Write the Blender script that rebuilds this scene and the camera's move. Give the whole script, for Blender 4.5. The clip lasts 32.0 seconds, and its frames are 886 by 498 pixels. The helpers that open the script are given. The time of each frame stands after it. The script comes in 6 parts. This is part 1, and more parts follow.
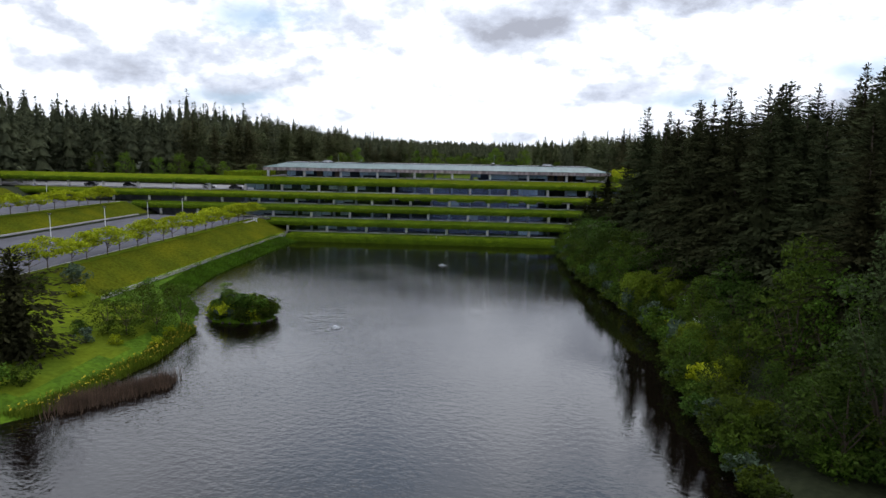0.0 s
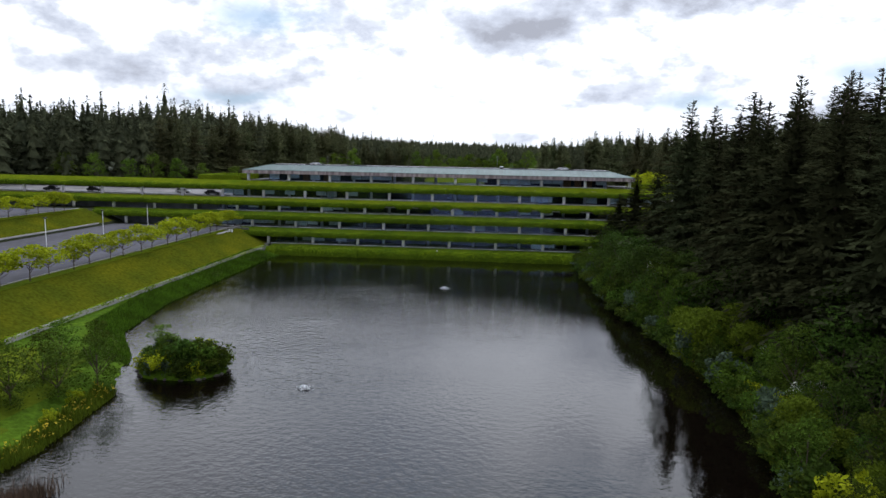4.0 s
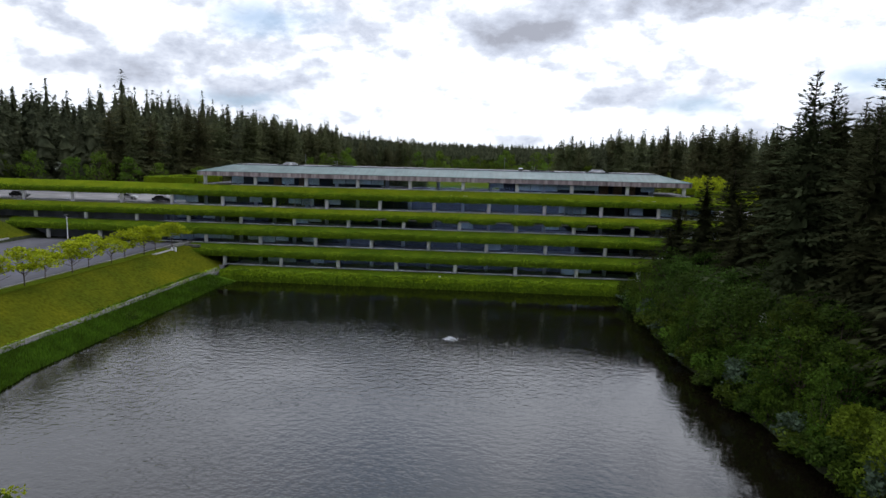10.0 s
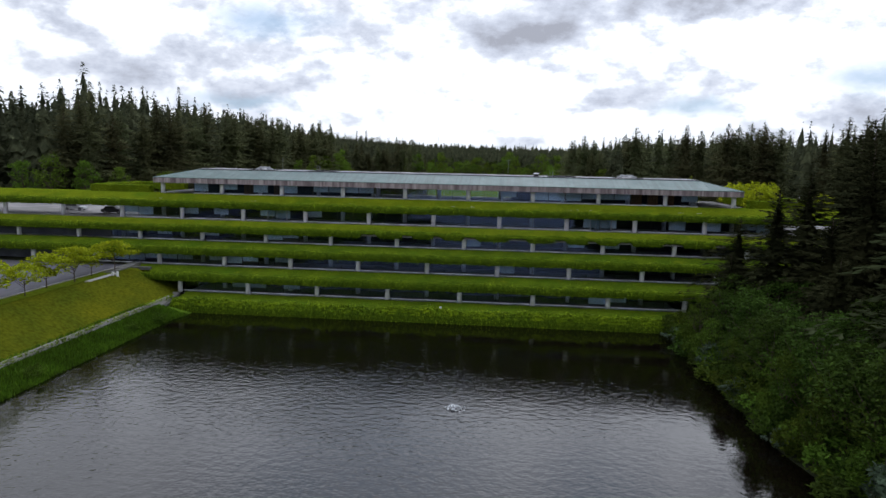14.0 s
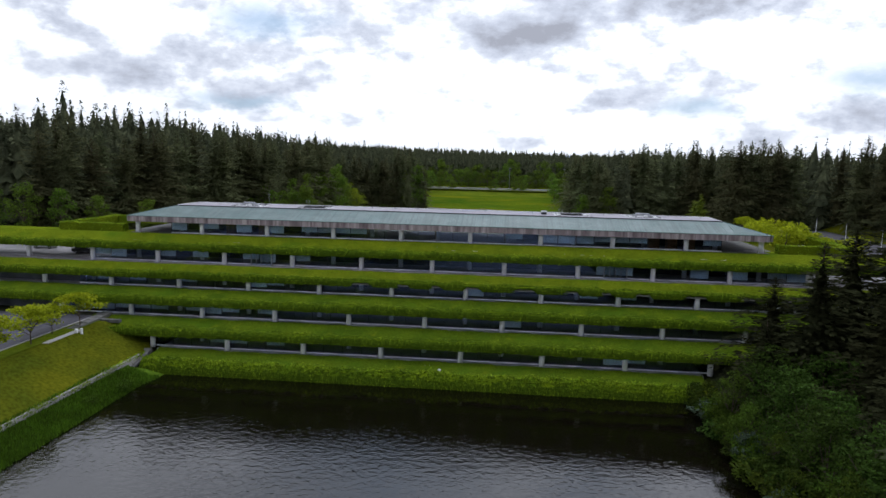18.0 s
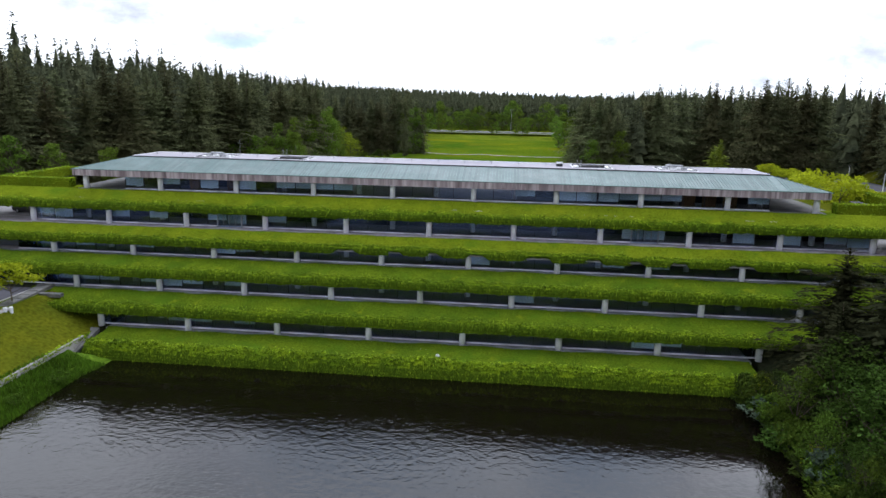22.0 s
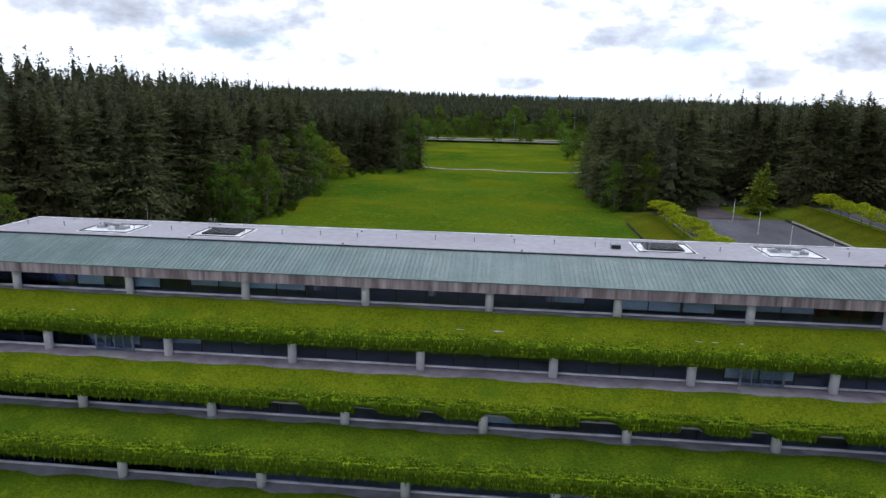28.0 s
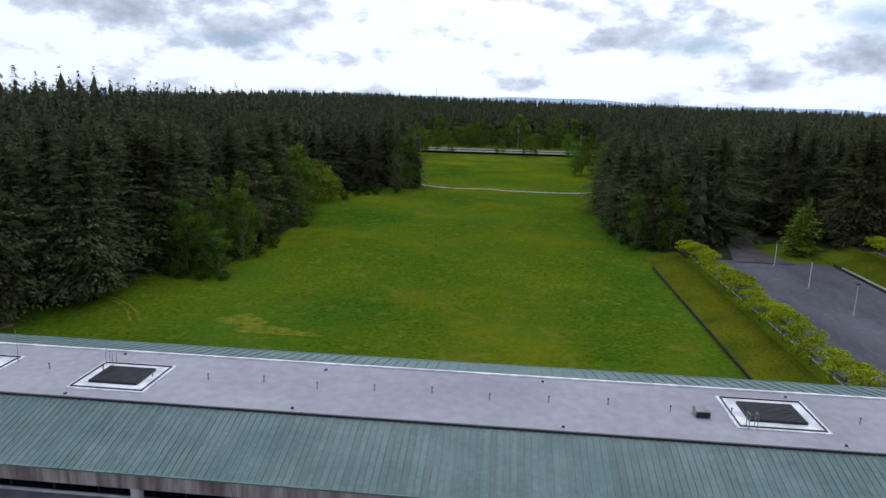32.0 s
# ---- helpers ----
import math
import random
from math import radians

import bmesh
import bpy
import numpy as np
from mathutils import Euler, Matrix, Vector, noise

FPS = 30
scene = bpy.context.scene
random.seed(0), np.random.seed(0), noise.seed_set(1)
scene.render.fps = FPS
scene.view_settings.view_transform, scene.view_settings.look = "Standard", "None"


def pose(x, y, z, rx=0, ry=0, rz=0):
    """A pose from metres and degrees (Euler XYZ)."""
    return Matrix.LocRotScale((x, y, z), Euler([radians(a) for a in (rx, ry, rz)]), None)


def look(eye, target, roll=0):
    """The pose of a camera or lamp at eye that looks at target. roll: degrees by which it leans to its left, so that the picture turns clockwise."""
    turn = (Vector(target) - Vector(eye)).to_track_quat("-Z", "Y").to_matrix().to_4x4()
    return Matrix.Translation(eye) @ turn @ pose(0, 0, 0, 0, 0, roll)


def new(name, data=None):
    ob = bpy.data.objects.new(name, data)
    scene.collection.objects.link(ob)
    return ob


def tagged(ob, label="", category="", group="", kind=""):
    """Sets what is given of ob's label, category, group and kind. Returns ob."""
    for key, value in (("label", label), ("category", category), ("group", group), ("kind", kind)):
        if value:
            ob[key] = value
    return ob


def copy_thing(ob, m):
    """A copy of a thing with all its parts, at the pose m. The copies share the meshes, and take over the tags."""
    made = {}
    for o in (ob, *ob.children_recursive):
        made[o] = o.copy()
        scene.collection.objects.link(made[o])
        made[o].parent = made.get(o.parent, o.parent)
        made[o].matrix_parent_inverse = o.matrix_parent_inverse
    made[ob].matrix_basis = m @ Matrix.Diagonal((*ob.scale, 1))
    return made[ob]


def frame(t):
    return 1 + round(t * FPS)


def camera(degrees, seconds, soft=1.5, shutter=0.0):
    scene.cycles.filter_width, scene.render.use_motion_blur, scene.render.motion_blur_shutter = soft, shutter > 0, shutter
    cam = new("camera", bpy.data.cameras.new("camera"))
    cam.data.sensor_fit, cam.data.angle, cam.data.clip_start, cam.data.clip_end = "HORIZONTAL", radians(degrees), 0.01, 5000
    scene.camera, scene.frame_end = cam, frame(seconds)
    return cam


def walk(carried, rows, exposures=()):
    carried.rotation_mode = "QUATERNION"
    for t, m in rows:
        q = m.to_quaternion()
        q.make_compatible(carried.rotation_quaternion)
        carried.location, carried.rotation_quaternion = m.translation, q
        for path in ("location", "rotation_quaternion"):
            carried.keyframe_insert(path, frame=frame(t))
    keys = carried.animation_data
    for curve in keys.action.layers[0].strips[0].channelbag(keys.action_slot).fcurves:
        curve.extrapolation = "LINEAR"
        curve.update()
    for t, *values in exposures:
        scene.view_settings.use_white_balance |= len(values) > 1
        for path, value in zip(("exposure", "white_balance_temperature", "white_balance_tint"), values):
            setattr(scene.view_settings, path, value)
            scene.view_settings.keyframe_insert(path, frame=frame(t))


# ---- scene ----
cam = camera(67.7, 32.0)
PATH = [
    (0, (21.94, -192.98, 25.52), (17.62, -143.66, 18.49), 0.98),
    (0.5, (21.51, -190.17, 25.66), (17.24, -140.85, 18.63), 1.03),
    (1, (21.21, -187.15, 25.69), (16.93, -137.83, 18.66), 1.09),
    (1.5, (20.97, -184.13, 25.74), (16.66, -134.81, 18.72), 1.12),
    (2, (20.68, -180.95, 25.74), (16.33, -131.64, 18.73), 1.07),
    (2.5, (20.37, -177.77, 25.77), (16.02, -128.46, 18.76), 1.11),
    (3, (20.11, -174.70, 25.74), (15.75, -125.39, 18.74), 1.05),
    (3.5, (19.77, -171.73, 25.78), (15.40, -122.42, 18.81), 1.10),
    (5.5, (18.62, -159.19, 25.86), (14.19, -109.88, 18.89), 1.09),
    (6, (18.40, -155.93, 25.72), (13.93, -106.62, 18.74), 1.05),
    (6.5, (18.06, -152.92, 25.60), (13.59, -103.60, 18.71), 1.15),
    (7, (17.70, -149.68, 25.58), (13.21, -100.37, 18.68), 1.19),
    (7.5, (17.51, -146.49, 25.45), (12.98, -97.17, 18.55), 1.18),
    (8, (17.18, -143.34, 25.37), (12.63, -94.02, 18.49), 1.22),
    (8.5, (16.79, -140.21, 25.34), (12.22, -90.90, 18.46), 1.23),
    (9, (16.39, -137.19, 25.11), (11.81, -87.87, 18.27), 1.19),
    (9.5, (16.09, -133.98, 25.07), (11.47, -84.66, 18.27), 1.30),
    (10, (15.73, -130.67, 25.05), (11.09, -81.35, 18.23), 1.34),
    (10.5, (15.46, -127.54, 24.95), (10.80, -78.23, 18.16), 1.36),
    (11, (15.13, -124.43, 24.90), (10.45, -75.11, 18.14), 1.37),
    (11.5, (14.89, -121.42, 24.83), (10.19, -72.10, 18.10), 1.38),
    (12, (14.51, -118.44, 24.91), (9.83, -69.12, 18.17), 1.34),
    (12.5, (14.20, -115.39, 24.92), (9.51, -66.07, 18.19), 1.31),
    (13, (14.06, -112.57, 25.17), (9.31, -63.26, 18.41), 1.12),
    (13.5, (13.74, -109.58, 25.27), (8.98, -60.26, 18.55), 1.22),
    (14, (13.40, -106.52, 25.37), (8.64, -57.19, 18.67), 1.23),
    (14.5, (13.07, -103.45, 26.02), (8.30, -54.13, 19.31), 1.25),
    (16.5, (12.55, -96.81, 29.48), (7.82, -47.49, 22.79), 1.23),
    (17, (12.63, -96.58, 30.37), (7.85, -47.27, 23.65), 1.19),
    (17.5, (12.41, -96.07, 31.15), (7.64, -46.76, 24.43), 1.27),
    (18, (12.27, -95.15, 31.87), (7.49, -45.83, 25.20), 1.30),
    (18.5, (12.17, -93.91, 32.11), (7.37, -44.58, 25.49), 1.29),
    (19, (12.08, -92.36, 32.15), (7.28, -43.08, 25.19), 1.22),
    (19.5, (11.79, -90.55, 31.99), (7.11, -41.52, 23.37), 1.29),
    (20, (11.71, -88.46, 31.88), (7.05, -39.77, 21.53), 1.25),
    (20.5, (11.53, -86.24, 31.96), (6.90, -37.66, 21.05), 1.21),
    (21, (11.28, -83.86, 32.17), (6.67, -35.29, 21.23), 1.18),
    (21.5, (10.97, -81.33, 31.99), (6.40, -32.75, 21.07), 1.22),
    (22, (10.72, -78.70, 31.95), (6.15, -30.11, 21.07), 1.22),
    (22.5, (10.49, -76.03, 32.00), (5.92, -27.45, 21.12), 1.19),
    (23, (10.17, -73.20, 32.20), (5.62, -24.62, 21.29), 1.16),
    (23.5, (9.84, -70.28, 32.17), (5.30, -21.70, 21.26), 1.20),
    (24, (9.57, -67.39, 32.41), (5.04, -18.81, 21.48), 1.21),
    (24.5, (9.21, -64.39, 32.92), (4.71, -15.81, 21.97), 1.23),
    (25, (8.92, -61.44, 33.56), (4.41, -12.87, 22.60), 1.15),
    (25.5, (8.56, -58.32, 34.01), (4.10, -9.75, 23.01), 1.24),
    (27.5, (7.41, -46.12, 36.20), (2.92, 2.47, 25.27), 1.18),
    (28, (7.02, -43.01, 37.20), (2.55, 5.57, 26.26), 1.18),
    (28.5, (6.70, -39.77, 37.53), (2.24, 8.82, 26.61), 1.22),
    (29, (6.38, -36.81, 38.32), (1.91, 11.78, 27.40), 1.28),
    (29.5, (6.15, -33.69, 39.14), (1.67, 14.90, 28.22), 1.26),
    (30, (5.78, -30.50, 40.27), (1.29, 18.08, 29.31), 1.25),
    (30.5, (5.50, -27.49, 40.64), (1.02, 21.10, 29.74), 1.36),
    (31, (4.93, -24.31, 41.60), (0.47, 24.29, 30.69), 1.45),
    (31.5, (4.58, -21.16, 42.78), (0.13, 27.42, 31.85), 1.57),
    (32, (4.42, -18.16, 43.46), (-0.05, 30.42, 32.55), 1.52),
]
# ---- light ----
EXPOSURES = [(t, stops, kelvin, 12) for t, stops, kelvin in ((0, -0.24, 5850), (6, -0.29, 5850), (11, -0.36, 5850), (19.0, -0.38, 5800), (20.0, -0.10, 5800), (21.0, 0.28, 5750), (25, 0.25, 5750), (28, -0.26, 5700), (32, -0.56, 5550))]
walk(cam, [(t, look(eye, target, roll)) for t, eye, target, roll in PATH], EXPOSURES)

SUN_AZ, SUN_EL = radians(4), radians(52)  # ahead of the camera, behind thin cloud
sun = new("sun", bpy.data.lights.new("sun", "SUN"))
sun.data.energy, sun.data.angle, sun.data.color = 0.45, radians(14), (1.0, 0.95, 0.88)
sun.matrix_world = look((200 * math.sin(SUN_AZ), 200 * math.cos(SUN_AZ), 200 * math.tan(SUN_EL)), (0, 0, 0))


# heaped clouds seen ahead: azimuth, height over the horizon, half width, half height (degrees), how grey
CLOUDS = [(3, 11.6, 10, 3.2, 0.10), (14, 13.4, 8, 2.6, 0.15), (-1, 8.6, 6, 2.0, 0.06), (8, 7.2, 6, 2.0, 0.04), (16, 5.2, 8, 1.7, 0.06), (1, 5.0, 6, 1.6, 0.04),
          (-38, 10.5, 8, 2.6, 0.14), (-30, 7.0, 6, 2.0, 0.05), (-13, 9.8, 6, 1.8, 0.07), (-25, 4.6, 8, 1.5, 0.05), (27, 4.6, 8, 1.8, 0.06)]
# the blue of the sky shows through here
GAPS = [(-20, 10.8, 4.5, 1.7), (-23, 4.2, 5, 0.9), (15, 4.5, 5, 0.9), (28, 6.5, 5, 1.2), (-12, 28.5, 15, 6.5), (8, 30, 8, 5)]


def make_world():
    w = bpy.data.worlds.new("sky")
    scene.world = w
    w.use_nodes = True
    nt = w.node_tree
    nt.nodes.clear()
    N, L = nt.nodes.new, nt.links.new

    def calc(op, a, b=None, c=None):
        n = N("ShaderNodeMath")
        n.operation = op
        for i, v in enumerate((a, b, c)):
            if isinstance(v, (int, float)):
                n.inputs[i].default_value = v
            elif v is not None:
                L(v, n.inputs[i])
        return n.outputs[0]

    def fbm(vec, scale, detail, rough=0.55):
        n = N("ShaderNodeTexNoise")
        n.inputs["Scale"].default_value, n.inputs["Detail"].default_value, n.inputs["Roughness"].default_value = scale, detail, rough
        L(vec, n.inputs["Vector"])
        return n

    out, bg = N("ShaderNodeOutputWorld"), N("ShaderNodeBackground")
    sky = N("ShaderNodeTexSky")
    sky.sky_type, sky.sun_disc = "NISHITA", False
    sky.sun_elevation, sky.sun_rotation = SUN_EL, SUN_AZ
    sky.air_density, sky.dust_density = 1.0, 1.5
    co = N("ShaderNodeTexCoord")
    sep = N("ShaderNodeSeparateXYZ")
    L(co.outputs["Generated"], sep.inputs[0])
    X, Y, Z = sep.outputs
    # heaps are wider than high
    cmb = N("ShaderNodeCombineXYZ")
    L(calc("MULTIPLY", X, 4.0), cmb.inputs[0]); L(calc("MULTIPLY", Y, 4.0), cmb.inputs[1]); L(calc("MULTIPLY", Z, 7.5), cmb.inputs[2])
    n1 = fbm(cmb.outputs[0], 1.7, 10, 0.6)
    up = N("ShaderNodeVectorMath"); up.operation = "ADD"; up.inputs[1].default_value = (0, 0, 0.22)
    L(cmb.outputs[0], up.inputs[0])
    n4 = fbm(up.outputs[0], 1.7, 6, 0.6)
    off = N("ShaderNodeVectorMath"); off.operation = "ADD"; off.inputs[1].default_value = (7.3, 2.1, 4.0)
    L(cmb.outputs[0], off.inputs[0])
    n2 = fbm(off.outputs[0], 0.9, 8)
    # light from above: a heap's top is bright, its flat base grey
    relief = calc("SUBTRACT", n1.outputs["Fac"], n4.outputs["Fac"])
    shade_v = calc("ADD", calc("MULTIPLY_ADD", relief, 1.0, 0.37), calc("MULTIPLY", n2.outputs["Fac"], 0.42))
    # ragged place of a direction, in degrees
    az = calc("MULTIPLY_ADD", calc("SUBTRACT", n1.outputs["Fac"], 0.5), 14.0, calc("MULTIPLY", calc("ARCTAN2", X, Y), 57.296))
    el = calc("MULTIPLY_ADD", calc("SUBTRACT", n4.outputs["Fac"], 0.5), 5.0, calc("MULTIPLY", calc("ARCSINE", Z), 57.296))
    place = N("ShaderNodeCombineXYZ")
    L(az, place.inputs[0]); L(el, place.inputs[1])

    def heap(a, e, hw, hh):
        d, m, ln, r = N("ShaderNodeVectorMath"), N("ShaderNodeVectorMath"), N("ShaderNodeVectorMath"), N("ShaderNodeMapRange")
        d.operation, m.operation, ln.operation, r.interpolation_type = "SUBTRACT", "MULTIPLY", "LENGTH", "SMOOTHSTEP"
        d.inputs[1].default_value, m.inputs[1].default_value = (a, e, 0), (1 / hw, 1 / hh, 0)
        r.inputs["From Min"].default_value, r.inputs["From Max"].default_value = 0.0, 1.3
        r.inputs["To Min"].default_value, r.inputs["To Max"].default_value = 1, 0
        L(place.outputs[0], d.inputs[0]); L(d.outputs[0], m.inputs[0]); L(m.outputs[0], ln.inputs[0]); L(ln.outputs["Value"], r.inputs[0])
        return r.outputs[0]

    for a, e, hw, hh, grey in CLOUDS:
        shade_v = calc("MULTIPLY_ADD", heap(a, e, hw, hh), -grey, shade_v)
    shade = N("ShaderNodeValToRGB")
    ramp = shade.color_ramp
    ramp.elements[0].position, ramp.elements[0].color = 0.28, (5.8, 5.8, 6.1, 1)
    ramp.elements[1].position, ramp.elements[1].color = 0.58, (16.5, 16.4, 16.2, 1)
    ramp.elements.new(0.42).color = (8.9, 9.1, 9.6, 1)
    ramp.elements.new(0.50).color = (11.4, 11.5, 11.7, 1)
    L(shade_v, shade.inputs[0])
    gap_v = heap(*GAPS[0])
    for one in GAPS[1:]:
        gap_v = calc("MAXIMUM", gap_v, heap(*one))
    mix = N("ShaderNodeMixRGB")
    blue = N("ShaderNodeMixRGB"); blue.blend_type = "MIX"; blue.inputs[0].default_value = 0.55; blue.inputs[2].default_value = (5.6, 8.2, 10.6, 1)
    L(sky.outputs[0], blue.inputs[1])
    L(calc("MULTIPLY", gap_v, 0.75), mix.inputs[0]); L(shade.outputs[0], mix.inputs[1]); L(blue.outputs[0], mix.inputs[2])
    # the cloud is thinner and brighter round the hidden sun
    dot = N("ShaderNodeVectorMath"); dot.operation = "DOT_PRODUCT"
    dot.inputs[1].default_value = (math.sin(SUN_AZ) * math.cos(SUN_EL), math.cos(SUN_AZ) * math.cos(SUN_EL), math.sin(SUN_EL))
    L(co.outputs["Generated"], dot.inputs[0])
    glow, near, high = N("ShaderNodeMapRange"), N("ShaderNodeMapRange"), N("ShaderNodeMapRange")
    near.interpolation_type = high.interpolation_type = "SMOOTHSTEP"
    for n, source, lo, hi, a, b in ((glow, dot.outputs["Value"], -0.3, 1.0, 0.060, 0.109), (near, dot.outputs["Value"], 0.58, 0.93, 0.0, 0.048), (high, Z, 0.19, 0.36, 0.0, 1.0)):
        for key, v in zip(("From Min", "From Max", "To Min", "To Max"), (lo, hi, a, b)):
            n.inputs[key].default_value = v
        L(source, n.inputs[0])
    L(mix.outputs[0], bg.inputs["Color"])
    L(calc("MULTIPLY_ADD", near.outputs[0], high.outputs[0], glow.outputs[0]), bg.inputs["Strength"])
    L(bg.outputs[0], out.inputs[0])


make_world()


# ---- materials ----
def mat(name, base, rough=0.8, var=0.25, scale=1.0, fine=8.0, bump=0.3, bump_dist=0.05, tint=None, metal=0.0, spec=0.3,
        objvar=0.0, islvar=0.0, trans=0.0, stretch=(1, 1, 1), hue=0.0):
    """A procedural surface: base colour varied at a coarse and a fine size, with relief."""
    m = bpy.data.materials.new(name)
    m.use_nodes = True
    nt = m.node_tree
    N, L = nt.nodes.new, nt.links.new
    b = nt.nodes["Principled BSDF"]
    b.inputs["Roughness"].default_value, b.inputs["Metallic"].default_value = rough, metal
    b.inputs["Specular IOR Level"].default_value = spec
    geo = N("ShaderNodeNewGeometry")
    mp = N("ShaderNodeMapping")
    mp.inputs["Scale"].default_value = stretch
    L(geo.outputs["Position"], mp.inputs[0])
    n1, n2 = N("ShaderNodeTexNoise"), N("ShaderNodeTexNoise")
    n1.inputs["Scale"].default_value, n1.inputs["Detail"].default_value = scale, 5
    n2.inputs["Scale"].default_value, n2.inputs["Detail"].default_value = fine, 6
    L(mp.outputs[0], n1.inputs["Vector"]); L(mp.outputs[0], n2.inputs["Vector"])
    tint = tint or tuple(c * 0.6 for c in base)
    r = N("ShaderNodeValToRGB")
    r.color_ramp.elements[0].position, r.color_ramp.elements[1].position = 0.35, 0.65
    r.color_ramp.elements[0].color, r.color_ramp.elements[1].color = (*tint, 1), (*base, 1)
    L(n1.outputs["Fac"], r.inputs[0])
    f = N("ShaderNodeMapRange")
    f.inputs["From Min"].default_value, f.inputs["From Max"].default_value = 0.3, 0.7
    f.inputs["To Min"].default_value, f.inputs["To Max"].default_value = 1 - var, 1 + var
    L(n2.outputs["Fac"], f.inputs[0])
    hsv = N("ShaderNodeHueSaturation")
    L(r.outputs[0], hsv.inputs["Color"])
    val = f.outputs[0]
    for amount, node, sock in ((objvar, "ShaderNodeObjectInfo", "Random"), (islvar, "ShaderNodeNewGeometry", "Random Per Island")):
        if amount:
            o = N(node)
            g = N("ShaderNodeMapRange")
            g.inputs["To Min"].default_value, g.inputs["To Max"].default_value = 1 - amount, 1 + amount
            L(o.outputs[sock], g.inputs[0])
            k = N("ShaderNodeMath"); k.operation = "MULTIPLY"
            L(val, k.inputs[0]); L(g.outputs[0], k.inputs[1])
            val = k.outputs[0]
    L(val, hsv.inputs["Value"])
    if hue:
        o, g = N("ShaderNodeObjectInfo"), N("ShaderNodeMapRange")
        g.inputs["To Min"].default_value, g.inputs["To Max"].default_value = 0.5 - hue, 0.5 + hue
        L(o.outputs["Random"], g.inputs[0]); L(g.outputs[0], hsv.inputs["Hue"])
    L(hsv.outputs[0], b.inputs["Base Color"])
    if bump:
        bp = N("ShaderNodeBump")
        bp.inputs["Strength"].default_value, bp.inputs["Distance"].default_value = bump, bump_dist
        L(n2.outputs["Fac"], bp.inputs["Height"])
        L(bp.outputs[0], b.inputs["Normal"])
    if trans:
        tr, mx = N("ShaderNodeBsdfTranslucent"), N("ShaderNodeMixShader")
        L(hsv.outputs[0], tr.inputs["Color"])
        mx.inputs[0].default_value = trans
        L(b.outputs[0], mx.inputs[1]); L(tr.outputs[0], mx.inputs[2])
        L(mx.outputs[0], nt.nodes["Material Output"].inputs[0])
    return m


CONCRETE = mat("concrete", (0.42, 0.40, 0.40), 0.85, 0.12, 0.5, 6, 0.2, 0.02, tint=(0.33, 0.31, 0.32))
COLUMN = mat("column_concrete", (0.80, 0.80, 0.83), 0.75, 0.06, 0.6, 5, 0.1, 0.01, tint=(0.70, 0.70, 0.73))
CONCRETE_DARK = mat("weathered_concrete", (0.16, 0.155, 0.15), 0.9, 0.2, 0.6, 6, 0.2, 0.02, tint=(0.09, 0.09, 0.085))
SILL = mat("white_sill", (0.86, 0.86, 0.90), 0.6, 0.06, 0.5, 6, 0.1, 0.01)
WALKWAY = mat("terrace_paving", (0.29, 0.285, 0.32), 0.9, 0.12, 0.6, 9, 0.2, 0.01)
PAVERS = mat("pink_pavers", (0.40, 0.35, 0.40), 0.9, 0.12, 0.6, 9, 0.2, 0.01)
FASCIA = mat("stained_fascia", (0.40, 0.34, 0.35), 0.85, 0.35, 0.9, 2.2, 0.25, 0.02, tint=(0.17, 0.13, 0.14), stretch=(1.4, 1.4, 0.12))
COPPER = mat("copper_patina", (0.118, 0.162, 0.156), 0.5, 0.18, 0.35, 3.0, 0.1, 0.01, tint=(0.074, 0.122, 0.117), objvar=0.14, spec=0.4)
COPPER_RIB = mat("copper_rib", (0.165, 0.25, 0.24), 0.6, 0.1, 0.4, 4, 0.1, 0.01)
MEMBRANE = mat("roof_membrane", (0.33, 0.315, 0.35), 0.9, 0.10, 0.10, 1.2, 0.1, 0.01, tint=(0.27, 0.255, 0.285))
FLASHING = mat("white_flashing", (0.78, 0.78, 0.80), 0.5, 0.06, 0.8, 6, 0.1, 0.01)
DARK_METAL = mat("dark_metal", (0.035, 0.035, 0.04), 0.5, 0.15, 1, 10, 0.1, 0.01)
GREY_METAL = mat("grey_metal", (0.38, 0.39, 0.41), 0.45, 0.1, 1, 10, 0.1, 0.01, metal=0.4)
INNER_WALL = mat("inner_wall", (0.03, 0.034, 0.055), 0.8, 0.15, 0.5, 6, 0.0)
BLIND = mat("pale_blind", (0.74, 0.84, 0.84), 0.8, 0.1, 0.3, 4, 0.0, objvar=0.25)
WOODPANEL = mat("wood_panel", (0.20, 0.10, 0.045), 0.6, 0.2, 0.6, 8, 0.0, stretch=(6, 6, 0.6))
DARKWALL = mat("blue_grey_wall", (0.12, 0.13, 0.16), 0.7, 0.12, 0.5, 6, 0.05)
DRIVE = mat("worn_drive_asphalt", (0.085, 0.068, 0.070), 0.9, 0.2, 0.2, 2.0, 0.2, 0.01, tint=(0.050, 0.040, 0.042))
ASPHALT = mat("asphalt", (0.095, 0.092, 0.108), 0.9, 0.2, 0.09, 1.2, 0.2, 0.01, tint=(0.052, 0.050, 0.060), stretch=(1, 0.35, 1))
OLIVE_WALL = mat("dark_olive_wall", (0.060, 0.062, 0.034), 0.95, 0.3, 0.6, 5, 0.4, 0.03, tint=(0.034, 0.040, 0.020), spec=0.05)
ROADGREY = mat("road_concrete", (0.27, 0.26, 0.26), 0.9, 0.1, 0.2, 6, 0.1, 0.01)
PATHM = mat("path_gravel", (0.34, 0.31, 0.26), 0.95, 0.15, 0.3, 6, 0.2, 0.01)
